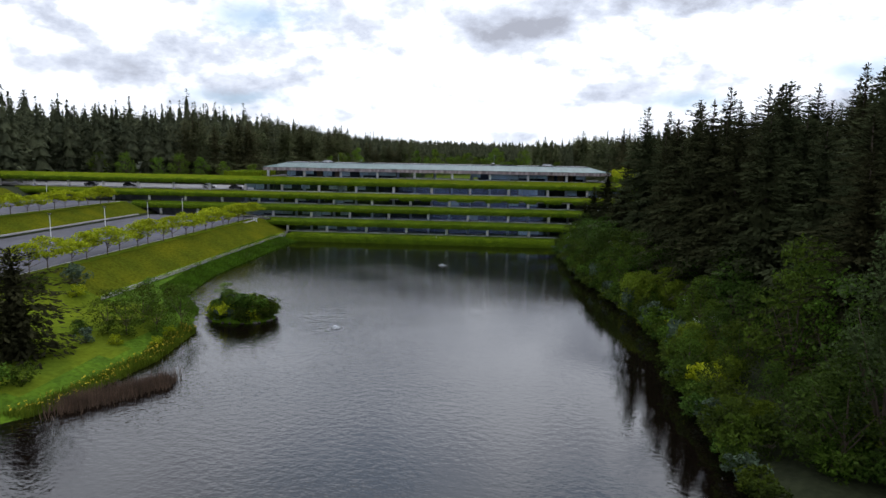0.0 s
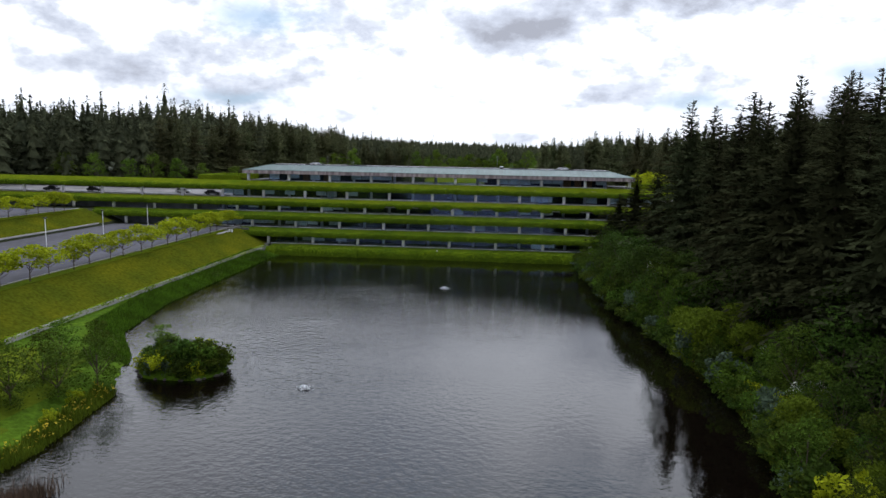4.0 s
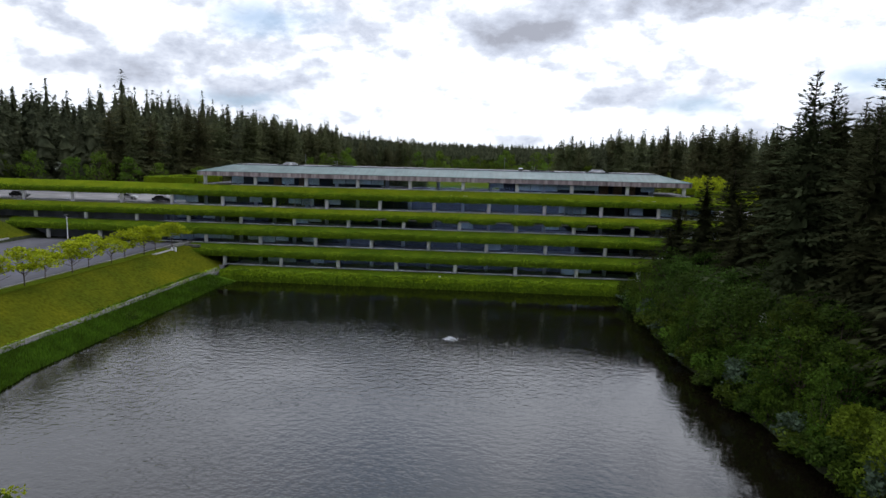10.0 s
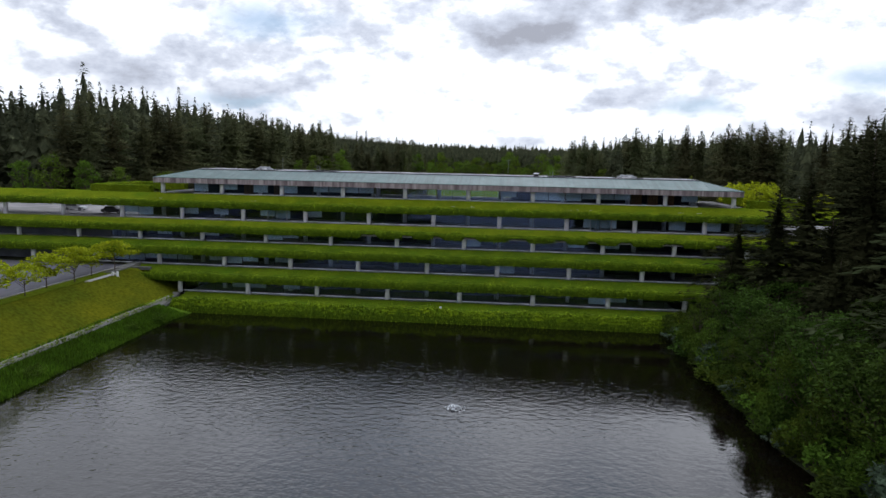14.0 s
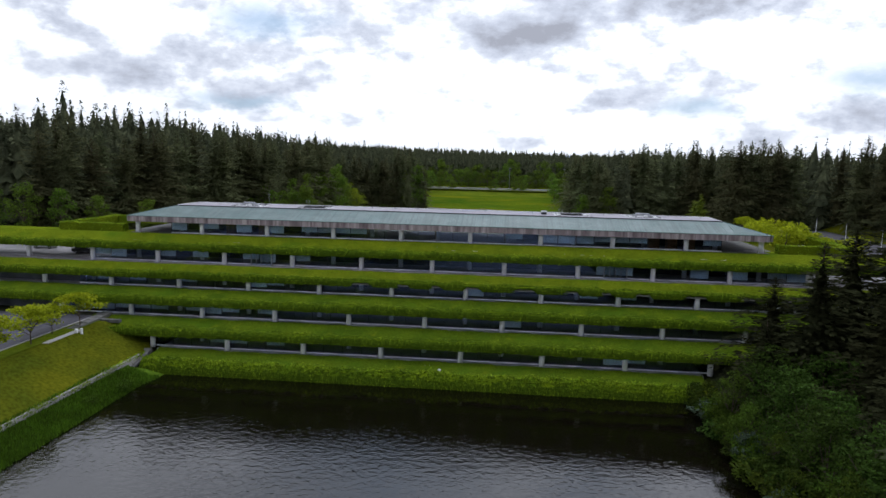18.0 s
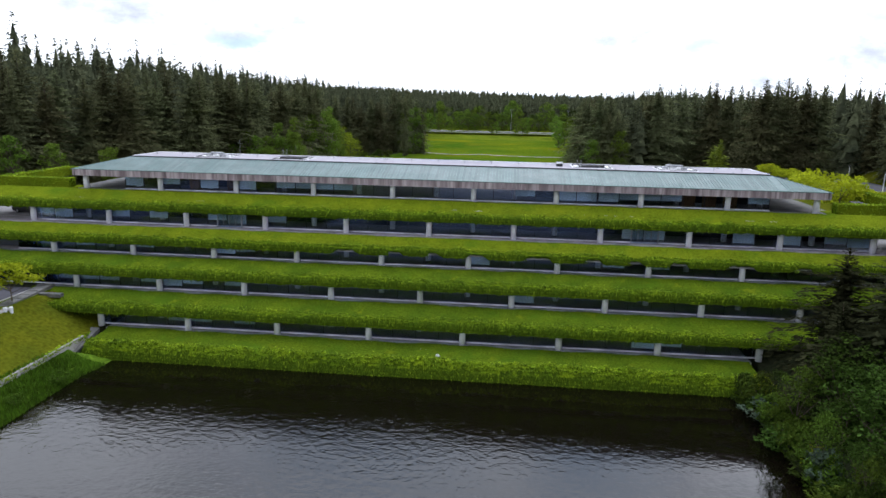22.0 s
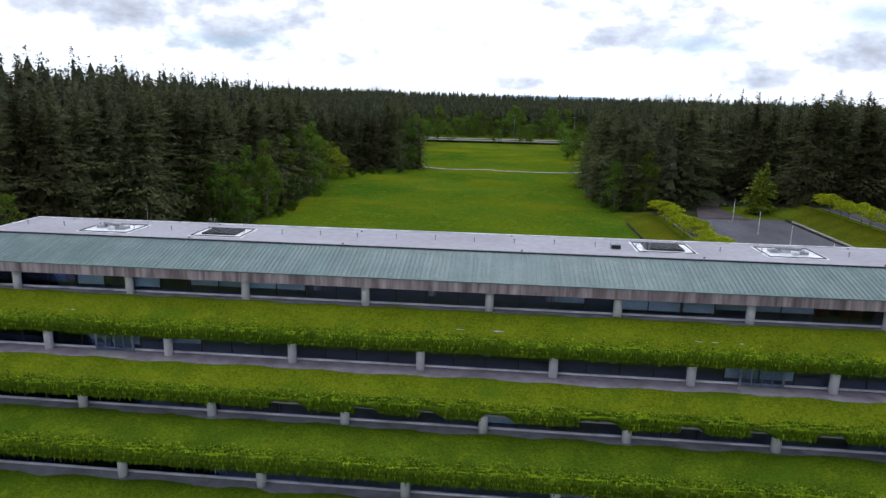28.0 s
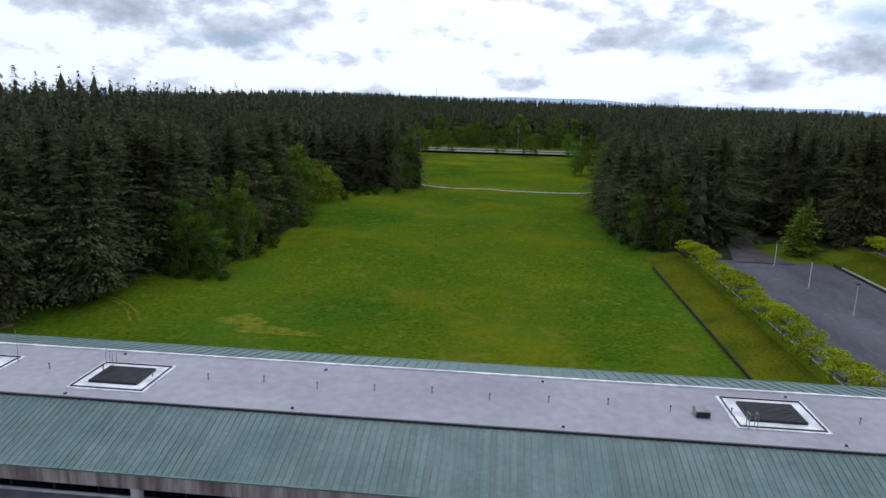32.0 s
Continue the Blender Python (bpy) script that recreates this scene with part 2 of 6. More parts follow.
MEADOW = mat("meadow_grass", (0.088, 0.116, 0.005), 0.95, 0.38, 0.022, 1.3, 0.9, 0.2, tint=(0.038, 0.078, 0.005), spec=0.0)


def patches(m, layers):
    """Adds broad patches of other plants to a ground cover: size, colour, threshold, share."""
    nt = m.node_tree
    N, L = nt.nodes.new, nt.links.new
    base = nt.nodes["Principled BSDF"].inputs["Base Color"]
    geo = N("ShaderNodeNewGeometry")
    for scale, colour, lo, hi, share in layers:
        n, r, mx = N("ShaderNodeTexNoise"), N("ShaderNodeMapRange"), N("ShaderNodeMixRGB")
        n.inputs["Scale"].default_value, n.inputs["Detail"].default_value, n.inputs["Roughness"].default_value = scale, 6, 0.6
        r.inputs["From Min"].default_value, r.inputs["From Max"].default_value, r.inputs["To Max"].default_value = lo, hi, share
        L(geo.outputs["Position"], n.inputs["Vector"]); L(n.outputs["Fac"], r.inputs[0]); L(r.outputs[0], mx.inputs[0])
        L(base.links[0].from_socket, mx.inputs[1])
        mx.inputs[2].default_value = (*colour, 1)
        L(mx.outputs[0], base)


patches(MEADOW, ((1.1, (0.050, 0.088, 0.007), 0.50, 0.72, 0.35), (0.22, (0.048, 0.098, 0.008), 0.48, 0.66, 0.5), (0.016, (0.140, 0.138, 0.005), 0.50, 0.66, 0.7), (0.03, (0.045, 0.105, 0.010), 0.52, 0.66, 0.6), (0.06, (0.135, 0.095, 0.012), 0.60, 0.72, 0.6), (0.35, (0.115, 0.14, 0.018), 0.56, 0.66, 0.5)))
LAWN = mat("lawn_grass", (0.105, 0.132, 0.009), 0.95, 0.2, 0.12, 1.6, 0.5, 0.1, tint=(0.074, 0.106, 0.009), spec=0.0)
BERM = mat("berm_groundcover", (0.092, 0.096, 0.006), 0.95, 0.3, 0.14, 2.2, 0.9, 0.25, tint=(0.056, 0.070, 0.006), spec=0.0)
BANK = mat("bank_grass", (0.078, 0.135, 0.009), 0.95, 0.3, 0.25, 2.0, 0.9, 0.2, tint=(0.050, 0.095, 0.008), spec=0.02)
FOREST_FLOOR = mat("forest_floor", (0.030, 0.036, 0.016), 0.95, 0.3, 0.12, 1.5, 0.8, 0.25, spec=0.1)
MUD = mat("lake_bed", (0.03, 0.026, 0.018), 0.9, 0.2, 0.3, 3, 0.2)
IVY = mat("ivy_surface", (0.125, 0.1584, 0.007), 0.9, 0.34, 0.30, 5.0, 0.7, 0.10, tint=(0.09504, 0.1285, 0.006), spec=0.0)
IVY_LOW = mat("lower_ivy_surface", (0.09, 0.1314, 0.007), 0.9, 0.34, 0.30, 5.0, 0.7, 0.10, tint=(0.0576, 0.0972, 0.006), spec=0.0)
for m in (IVY, IVY_LOW):
    patches(m, ((0.22, (0.060, 0.118, 0.007), 0.53, 0.68, 0.6), (0.5, (0.19, 0.21, 0.008), 0.60, 0.72, 0.5), (0.45, (0.10, 0.075, 0.03), 0.72, 0.76, 0.7)))
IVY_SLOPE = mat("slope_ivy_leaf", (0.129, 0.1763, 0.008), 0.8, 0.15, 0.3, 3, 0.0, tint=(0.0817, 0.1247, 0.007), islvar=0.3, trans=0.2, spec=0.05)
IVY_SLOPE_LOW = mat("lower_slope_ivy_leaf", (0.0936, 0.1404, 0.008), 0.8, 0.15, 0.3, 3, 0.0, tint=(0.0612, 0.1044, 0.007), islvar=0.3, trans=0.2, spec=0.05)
# skylight on the crest and shade on the hanging face are painted in
IVY_CREST = mat("lit_crest_ivy_surface", (0.1568, 0.2232, 0.007), 0.9, 0.5, 0.5, 7.0, 1.0, 0.12, tint=(0.09025, 0.152, 0.007), spec=0.0)
IVY_FACE = mat("shaded_face_ivy_surface", (0.0774, 0.1206, 0.007), 0.9, 0.4, 0.5, 6.0, 1.0, 0.10, tint=(0.0504, 0.0864, 0.006), spec=0.0, stretch=(2.2, 2.2, 0.3))
IVY_SHADED = mat("shaded_ivy_leaf", (0.0972, 0.1512, 0.008), 0.75, 0.15, 0.3, 3, 0.0, tint=(0.0666, 0.1134, 0.007), islvar=0.4, trans=0.25, spec=0.03)
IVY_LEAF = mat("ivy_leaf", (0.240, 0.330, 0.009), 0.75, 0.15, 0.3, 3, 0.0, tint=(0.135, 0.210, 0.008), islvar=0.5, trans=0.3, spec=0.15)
BARK = mat("bark", (0.10, 0.075, 0.055), 0.95, 0.3, 1.0, 9, 0.6, 0.04, stretch=(1, 1, 0.25))
BIRCH_BARK = mat("pale_bark", (0.20, 0.18, 0.15), 0.9, 0.3, 1.0, 8, 0.4, 0.03)
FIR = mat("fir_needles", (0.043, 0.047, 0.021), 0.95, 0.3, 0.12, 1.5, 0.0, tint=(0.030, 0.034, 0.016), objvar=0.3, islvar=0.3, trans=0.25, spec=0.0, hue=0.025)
# same needles lightened: skylight missing on this wood is put into the colour
FIR_LIFTED = mat("lightened_fir_needles", (0.116, 0.121, 0.056), 0.95, 0.3, 0.12, 1.5, 0.0, tint=(0.082, 0.088, 0.043), objvar=0.32, islvar=0.3, trans=0.4, spec=0.0, hue=0.03)
# a bluer cast puts distance haze into the needle colour
FIR_FAR = mat("haze_tinted_fir_needles", (0.104, 0.114, 0.062), 0.9, 0.3, 0.16, 0.8, 0.0, tint=(0.066, 0.076, 0.045), islvar=0.3, trans=0.3, spec=0.0)
LEAF_SHRUB = mat("shrub_leaves", (0.076, 0.118, 0.013), 0.75, 0.25, 0.5, 3, 0.0, objvar=0.35, islvar=0.45, trans=0.35, spec=0.04, hue=0.02)
LEAF_DARK = mat("dark_leaves", (0.052, 0.088, 0.013), 0.75, 0.25, 0.5, 3, 0.0, objvar=0.35, islvar=0.45, trans=0.35, spec=0.04, hue=0.015)
LEAF_MID = mat("green_leaves", (0.130, 0.200, 0.024), 0.75, 0.2, 0.4, 3, 0.0, objvar=0.25, islvar=0.4, trans=0.5, spec=0.05, hue=0.015)
LEAF_BRIGHT = mat("yellow_green_leaves", (0.32, 0.36, 0.010), 0.75, 0.2, 0.5, 3, 0.0, tint=(0.24, 0.29, 0.008), objvar=0.15, islvar=0.35, trans=0.4, spec=0.04)
LEAF_WILLOW = mat("willow_leaves", (0.135, 0.185, 0.015), 0.75, 0.2, 0.4, 3, 0.0, objvar=0.2, islvar=0.35, trans=0.4, spec=0.03)
LARCH = mat("larch_needles", (0.200, 0.255, 0.020), 0.8, 0.2, 0.4, 3, 0.0, objvar=0.2, islvar=0.35, trans=0.3, spec=0.15)
BANK_GRASS = mat("rough_grass_blades", (0.085, 0.165, 0.010), 0.85, 0.2, 0.3, 2, 0.0, islvar=0.4, trans=0.25, spec=0.1)
LEAF_POPLAR = mat("poplar_leaves", (0.062, 0.090, 0.030), 0.75, 0.2, 0.4, 3, 0.0, islvar=0.4, trans=0.3, spec=0.04)
LEAF_MAPLE = mat("maple_leaves", (0.21, 0.26, 0.016), 0.75, 0.2, 0.4, 3, 0.0, objvar=0.2, islvar=0.4, trans=0.35, spec=0.06)
BARE_GRASS = mat("dry_mown_grass", (0.150, 0.150, 0.018), 0.95, 0.35, 0.5, 3, 0.4, 0.05, tint=(0.080, 0.105, 0.008), spec=0.0)
BARE_EARTH = mat("bare_earth", (0.20, 0.15, 0.10), 0.95, 0.25, 0.5, 4, 0.4, 0.05, spec=0.0)
LEAF_BLUE = mat("grey_green_leaves", (0.085, 0.125, 0.075), 0.75, 0.2, 0.4, 3, 0.0, islvar=0.4, trans=0.25, spec=0.2)
BLOSSOM = mat("white_blossom", (0.55, 0.57, 0.48), 0.8, 0.15, 0.5, 4, 0.0, islvar=0.3, trans=0.2)
IRIS = mat("yellow_iris_flowers", (0.55, 0.42, 0.02), 0.8, 0.15, 0.5, 4, 0.0, islvar=0.3, trans=0.2)
REED = mat("dry_reeds", (0.13, 0.085, 0.055), 0.9, 0.25, 0.6, 4, 0.0, islvar=0.4)
ROCK = mat("shore_rock", (0.075, 0.068, 0.06), 0.9, 0.25, 0.8, 5, 0.5, 0.05, islvar=0.3)
FOAM = mat("foam", (0.85, 0.87, 0.90), 0.6, 0.1, 2, 9, 0.3, 0.03)
CAR_WHITE = mat("white_car_paint", (0.70, 0.71, 0.73), 0.3, 0.02, 1, 5, 0.0, spec=0.5)
CAR_DARK = mat("dark_car_paint", (0.03, 0.032, 0.04), 0.3, 0.05, 1, 5, 0.0, spec=0.5)
RUBBER = mat("rubber", (0.02, 0.02, 0.02), 0.9, 0.1, 1, 5, 0.0)
LAMP_GLASS = mat("lamp_diffuser", (0.6, 0.6, 0.58), 0.4, 0.05, 1, 5, 0.0)


def make_glass():
    m = bpy.data.materials.new("tinted_glass")
    m.use_nodes = True
    nt = m.node_tree
    N, L = nt.nodes.new, nt.links.new
    tr, gl, mx, fr = N("ShaderNodeBsdfTransparent"), N("ShaderNodeBsdfGlossy"), N("ShaderNodeMixShader"), N("ShaderNodeFresnel")
    tr.inputs[0].default_value = (0.88, 0.91, 0.94, 1)
    gl.inputs[0].default_value, gl.inputs["Roughness"].default_value = (0.45, 0.6, 0.95, 1), 0.03
    fr.inputs["IOR"].default_value = 1.6
    L(fr.outputs[0], mx.inputs[0]); L(tr.outputs[0], mx.inputs[1]); L(gl.outputs[0], mx.inputs[2])
    L(mx.outputs[0], nt.nodes["Material Output"].inputs[0])
    return m


def make_water():
    m = bpy.data.materials.new("lake_water")
    m.use_nodes = True
    nt = m.node_tree
    N, L = nt.nodes.new, nt.links.new
    b = nt.nodes["Principled BSDF"]
    b.inputs["Base Color"].default_value = (0.0030, 0.0020, 0.0014, 1)
    b.inputs["Roughness"].default_value, b.inputs["IOR"].default_value = 0.02, 1.42
    geo = N("ShaderNodeNewGeometry")
    mp = N("ShaderNodeMapping"); mp.inputs["Scale"].default_value = (0.8, 1.0, 1.0); mp.inputs["Rotation"].default_value = (0, 0, 0.2)
    L(geo.outputs["Position"], mp.inputs[0])
    n1, n2, n3 = N("ShaderNodeTexNoise"), N("ShaderNodeTexNoise"), N("ShaderNodeTexNoise")
    for n, s, d in ((n1, 1.35, 2), (n2, 3.2, 2), (n3, 0.045, 3)):
        n.inputs["Scale"].default_value, n.inputs["Detail"].default_value = s, d
        L(mp.outputs[0], n.inputs["Vector"])
    # wind patches: calm and ruffled stretches
    pr = N("ShaderNodeMapRange")
    pr.inputs["From Min"].default_value, pr.inputs["From Max"].default_value = 0.35, 0.65
    pr.inputs["To Min"].default_value, pr.inputs["To Max"].default_value = 0.45, 1.0
    L(n3.outputs["Fac"], pr.inputs[0])
    add = N("ShaderNodeMath"); add.operation = "MULTIPLY_ADD"; add.inputs[1].default_value = 0.45
    L(n2.outputs["Fac"], add.inputs[0]); L(n1.outputs["Fac"], add.inputs[2])
    ml = N("ShaderNodeMath"); ml.operation = "MULTIPLY"
    # sheltered, calm water under the building and the wooded shore
    sp = N("ShaderNodeSeparateXYZ")
    L(geo.outputs["Position"], sp.inputs[0])
    calm = pr.outputs[0]
    for axis, near, off, lo in (("Y", -10, -34, 0.15), ("X", 40, 0, 0.06), ("X", -34, -24, 0.6)):
        mr = N("ShaderNodeMapRange")
        mr.inputs["From Min"].default_value, mr.inputs["From Max"].default_value = near, off
        mr.inputs["To Min"].default_value, mr.inputs["To Max"].default_value = lo, 1.0
        L(sp.outputs[axis], mr.inputs[0])
        mu = N("ShaderNodeMath"); mu.operation = "MULTIPLY"
        L(calm, mu.inputs[0]); L(mr.outputs[0], mu.inputs[1])
        calm = mu.outputs[0]
    L(add.outputs[0], ml.inputs[0]); L(calm, ml.inputs[1])
    bp = N("ShaderNodeBump"); bp.inputs["Strength"].default_value, bp.inputs["Distance"].default_value = 1.0, 0.090
    L(ml.outputs[0], bp.inputs["Height"]); L(bp.outputs[0], b.inputs["Normal"])
    return m


GLASS, WATER = make_glass(), make_water()
rng = np.random.default_rng(7)


# ---- mesh helpers ----
def mesh_from(name, V, F, material, smooth=False):
    """A mesh from vertex rows and faces of equal length (an array) or of mixed length (a list)."""
    me = bpy.data.meshes.new(name)
    if isinstance(F, np.ndarray):
        n, k = F.shape
        me.vertices.add(len(V)); me.vertices.foreach_set("co", np.asarray(V, np.float32).ravel())
        me.loops.add(n * k); me.loops.foreach_set("vertex_index", F.astype(np.int32).ravel())
        me.polygons.add(n)
        me.polygons.foreach_set("loop_start", np.arange(0, n * k, k, dtype=np.int32))
        me.update(calc_edges=True)
    else:
        me.from_pydata([tuple(v) for v in V], [], F)
        me.update()
    for one in material if isinstance(material, (list, tuple)) else (material,):
        me.materials.append(one)
    if smooth:
        me.polygons.foreach_set("use_smooth", np.ones(len(me.polygons), bool))
    return me


class Geo:
    """Boxes, prisms and tubes gathered into one mesh."""

    def __init__(self):
        self.V, self.F = [], []

    def add(self, V, F):
        o = len(self.V)
        self.V += [tuple(v) for v in V]
        self.F += [tuple(i + o for i in f) for f in F]
        return self

    def box(self, x0, x1, y0, y1, z0, z1):
        return self.add([(x, y, z) for z in (z0, z1) for x, y in ((x0, y0), (x1, y0), (x1, y1), (x0, y1))],
                        [(3, 2, 1, 0), (4, 5, 6, 7), (0, 1, 5, 4), (1, 2, 6, 5), (2, 3, 7, 6), (3, 0, 4, 7)])

    def prism(self, yz, x0, x1):
        """A profile in y and z drawn out along x."""
        n = len(yz)
        V = [(x, y, z) for x in (x0, x1) for y, z in yz]
        return self.add(V, [tuple(range(n)), tuple(range(2 * n - 1, n - 1, -1))] + [((i + 1) % n, i, n + i, n + (i + 1) % n) for i in range(n)])

    def tube(self, p, q, r0, r1, n=10):
        p, q = Vector(p), Vector(q)
        d = (q - p).normalized()
        u = d.orthogonal().normalized()
        w = d.cross(u)
        V = [tuple(c + r * (math.cos(a) * u + math.sin(a) * w)) for c, r in ((p, r0), (q, r1)) for a in (2 * math.pi * i / n for i in range(n))]
        return self.add(V, [(i, (i + 1) % n, n + (i + 1) % n, n + i) for i in range(n)] + [tuple(range(n - 1, -1, -1)), tuple(range(n, 2 * n))])

    def mesh(self, name, material, smooth=False):
        return mesh_from(name, self.V, self.F, material, smooth)


def part(name, geo, material, parent, label="", smooth=False):
    """Links a Geo (or a mesh) as one mesh object under a thing or under a part."""
    me = geo if isinstance(geo, bpy.types.Mesh) else geo.mesh(name, material, smooth)
    ob = new(name, me)
    ob.parent = parent
    return tagged(ob, label)


def thing(name, geo, material, label, category, group="", kind="", smooth=False):
    me = geo if isinstance(geo, bpy.types.Mesh) else geo.mesh(name, material, smooth)
    return tagged(new(name, me), label, category, group, kind)


def leaf_quads(C, size, g, flat=0.0):
    """Leaf clumps: small four-sided blades turned at random; flat: how level they lie."""
    n = len(C)
    d = g.normal(size=(n, 3)); d[:, 2] *= 1 - flat
    d /= np.linalg.norm(d, axis=1)[:, None]
    e = g.normal(size=(n, 3)); e[:, 2] *= 1 - flat
    e -= d * (d * e).sum(1)[:, None]
    e /= np.linalg.norm(e, axis=1)[:, None]
    s = (size * g.uniform(0.6, 1.4, n))[:, None]
    V = np.stack([C - d * s, C - e * s * 0.45 + d * s * 0.1, C + d * s, C + e * s * 0.45 - d * s * 0.1], 1).reshape(-1, 3)
    return V, np.arange(4 * n).reshape(-1, 4)


# ---- the lie of the land ----
SHORE_Y = np.array([-400, -250, -170, -139, -134, -118, -105, -92, -82, -63, -45, -12, -6])
SHORE_L = np.array([-60, -60, -46, -24, -21, -19.5, -21, -27, -34, -37.3, -37.6, -37.8, -36.5])
SHORE_RY = np.array([-400, -250, -170, -139, -120, -104, -97, -90, -76, -60, -47, -20, -6])
SHORE_R = np.array([52, 52, 44, 41.8, 42.4, 44.4, 44.9, 44.6, 42.4, 40.2, 38.6, 37.8, 37.8])
FLOOR_Z = [2.02, 5.81, 9.63, 13.18, 17.67]
FLOOR_Y = [0.0, 4.39, 8.75, 13.12, 17.49]
BAY, MIDY = 12.0, 26.5


def smooth01(t):
    t = np.clip(t, 0, 1)
    return t * t * (3 - 2 * t)


def terrace(ax, foot, top):
    """The stepped side of the valley: wall, planted slope, car park, wall, planted slope, car park."""
    z = np.where(ax < 42.0, foot, 0)
    z = np.where((ax >= 42.0) & (ax < 49.6), top + (5.72 - top) * np.clip((ax - 42.3) / 7.2, 0, 1), z)
    z = np.where((ax >= 49.6) & (ax < 86.6), 5.72, z)
    z = np.where((ax >= 86.6) & (ax < 94.5), 6.5 + 3.0 * np.clip((ax - 86.9) / 7.2, 0, 1), z)
    z = np.where((ax >= 94.5) & (ax < 126), 9.52, z)
    return np.where(ax >= 126, 9.52 + 3.6 * smooth01((ax - 126) / 10), z)


def ground_z(x, y):
    x, y = np.asarray(x, float), np.asarray(y, float)
    ax = np.abs(x)
    wob = 0.35 * np.sin(x * 0.11 + 1.3 * np.sin(y * 0.07)) * np.sin(y * 0.09 + 0.7)
    # front: lake, banks
    sl, sr = np.interp(y, SHORE_Y, SHORE_L), np.interp(y, SHORE_RY, SHORE_R)
    inside = np.minimum(x - sl, sr - x)
    lake = -1.6 * smooth01(inside / 4 + 0.02)
    left_bank = 0.02 + 1.15 * smooth01((sl - x) / 4.5)
    left = np.where(ax < 41.8, np.minimum(left_bank, 1.2), terrace(ax, 1.2, 2.0))
    lawn = 0.02 + 1.5 * smooth01((sl - x) / 9) + 0.02 * np.clip(-x - 40, 0, 60)
    left = left + (lawn - left) * smooth01((-y - 92) / 16)
    right = 0.02 + 1.2 * smooth01((x - sr) / 4) + 0.09 * np.clip(x - sr - 3, 0, 70) + wob * smooth01((x - sr) / 10)
    front = np.where(inside > 0, lake, np.where(x < 0, left, right))
    # back: meadow, car park on one side, woods on the other
    mead = 4.0 + 0.5 * wob - 0.6 * smooth01((y - 120) / 160)
    back_r = np.where(ax < 41.8, np.minimum(mead, 4.2), terrace(ax, 4.0, 4.6))
    back_r = back_r + (mead + 0.06 * np.clip(ax - 42, 0, 60) - back_r) * smooth01((y - 158) / 14)
    back_l = mead + 6.5 * smooth01((ax - 80) / 40) * (1 - 0.4 * smooth01((y - 200) / 100)) + wob
    back_l = back_l + 4.0 * smooth01((ax - 88) / 16) * (1 - smooth01((y - 60) / 50))
    back = np.where(x > 0, back_r, back_l)
    far = 3.4 + 3.6 * smooth01((y - 455) / 12) + 7 * smooth01((y - 560) / 300) + 14 * np.exp(-((x + 330) / 260) ** 2) * smooth01((y - 620) / 400) + 5 * np.sin(x * 0.004 + 1) * smooth01((y - 700) / 300)
    far = np.where(y > 2200, far * (1 - smooth01((y - 2200) / 1500)), far)
    back = back + (far - back) * smooth01((y - 400) / 60)
    under = np.where(ax < 41.9, 0.6, np.minimum(terrace(ax, 0.6, 2.0), 13.0))
    z = np.where(y < -2.0, front, np.where(y < 52, under, back))
    z = np.where((y >= 52) & (y < 56), under + (back - under) * (y - 52) / 4, z)
    lowered = np.where((y < -2.0) & (y > -7.2) & (ax < 42), np.minimum(z, 0.3), z)
    side = np.clip((ax - 170) / 200, 0, 1)
    return lowered + (np.where(y < 300, 12.0, lowered) - lowered) * smooth01(side)


def spread(lo, hi, fine_lo, fine_hi, step):
    a = [fine_lo]
    s = step
    while a[-1] > lo:
        s *= 1.35
        a.append(max(lo, a[-1] - s))
    b = [fine_hi]
    s = step
    while b[-1] < hi:
        s *= 1.35
        b.append(min(hi, b[-1] + s))
    return np.array(a[::-1][:-1] + list(np.arange(fine_lo, fine_hi, step)) + b)


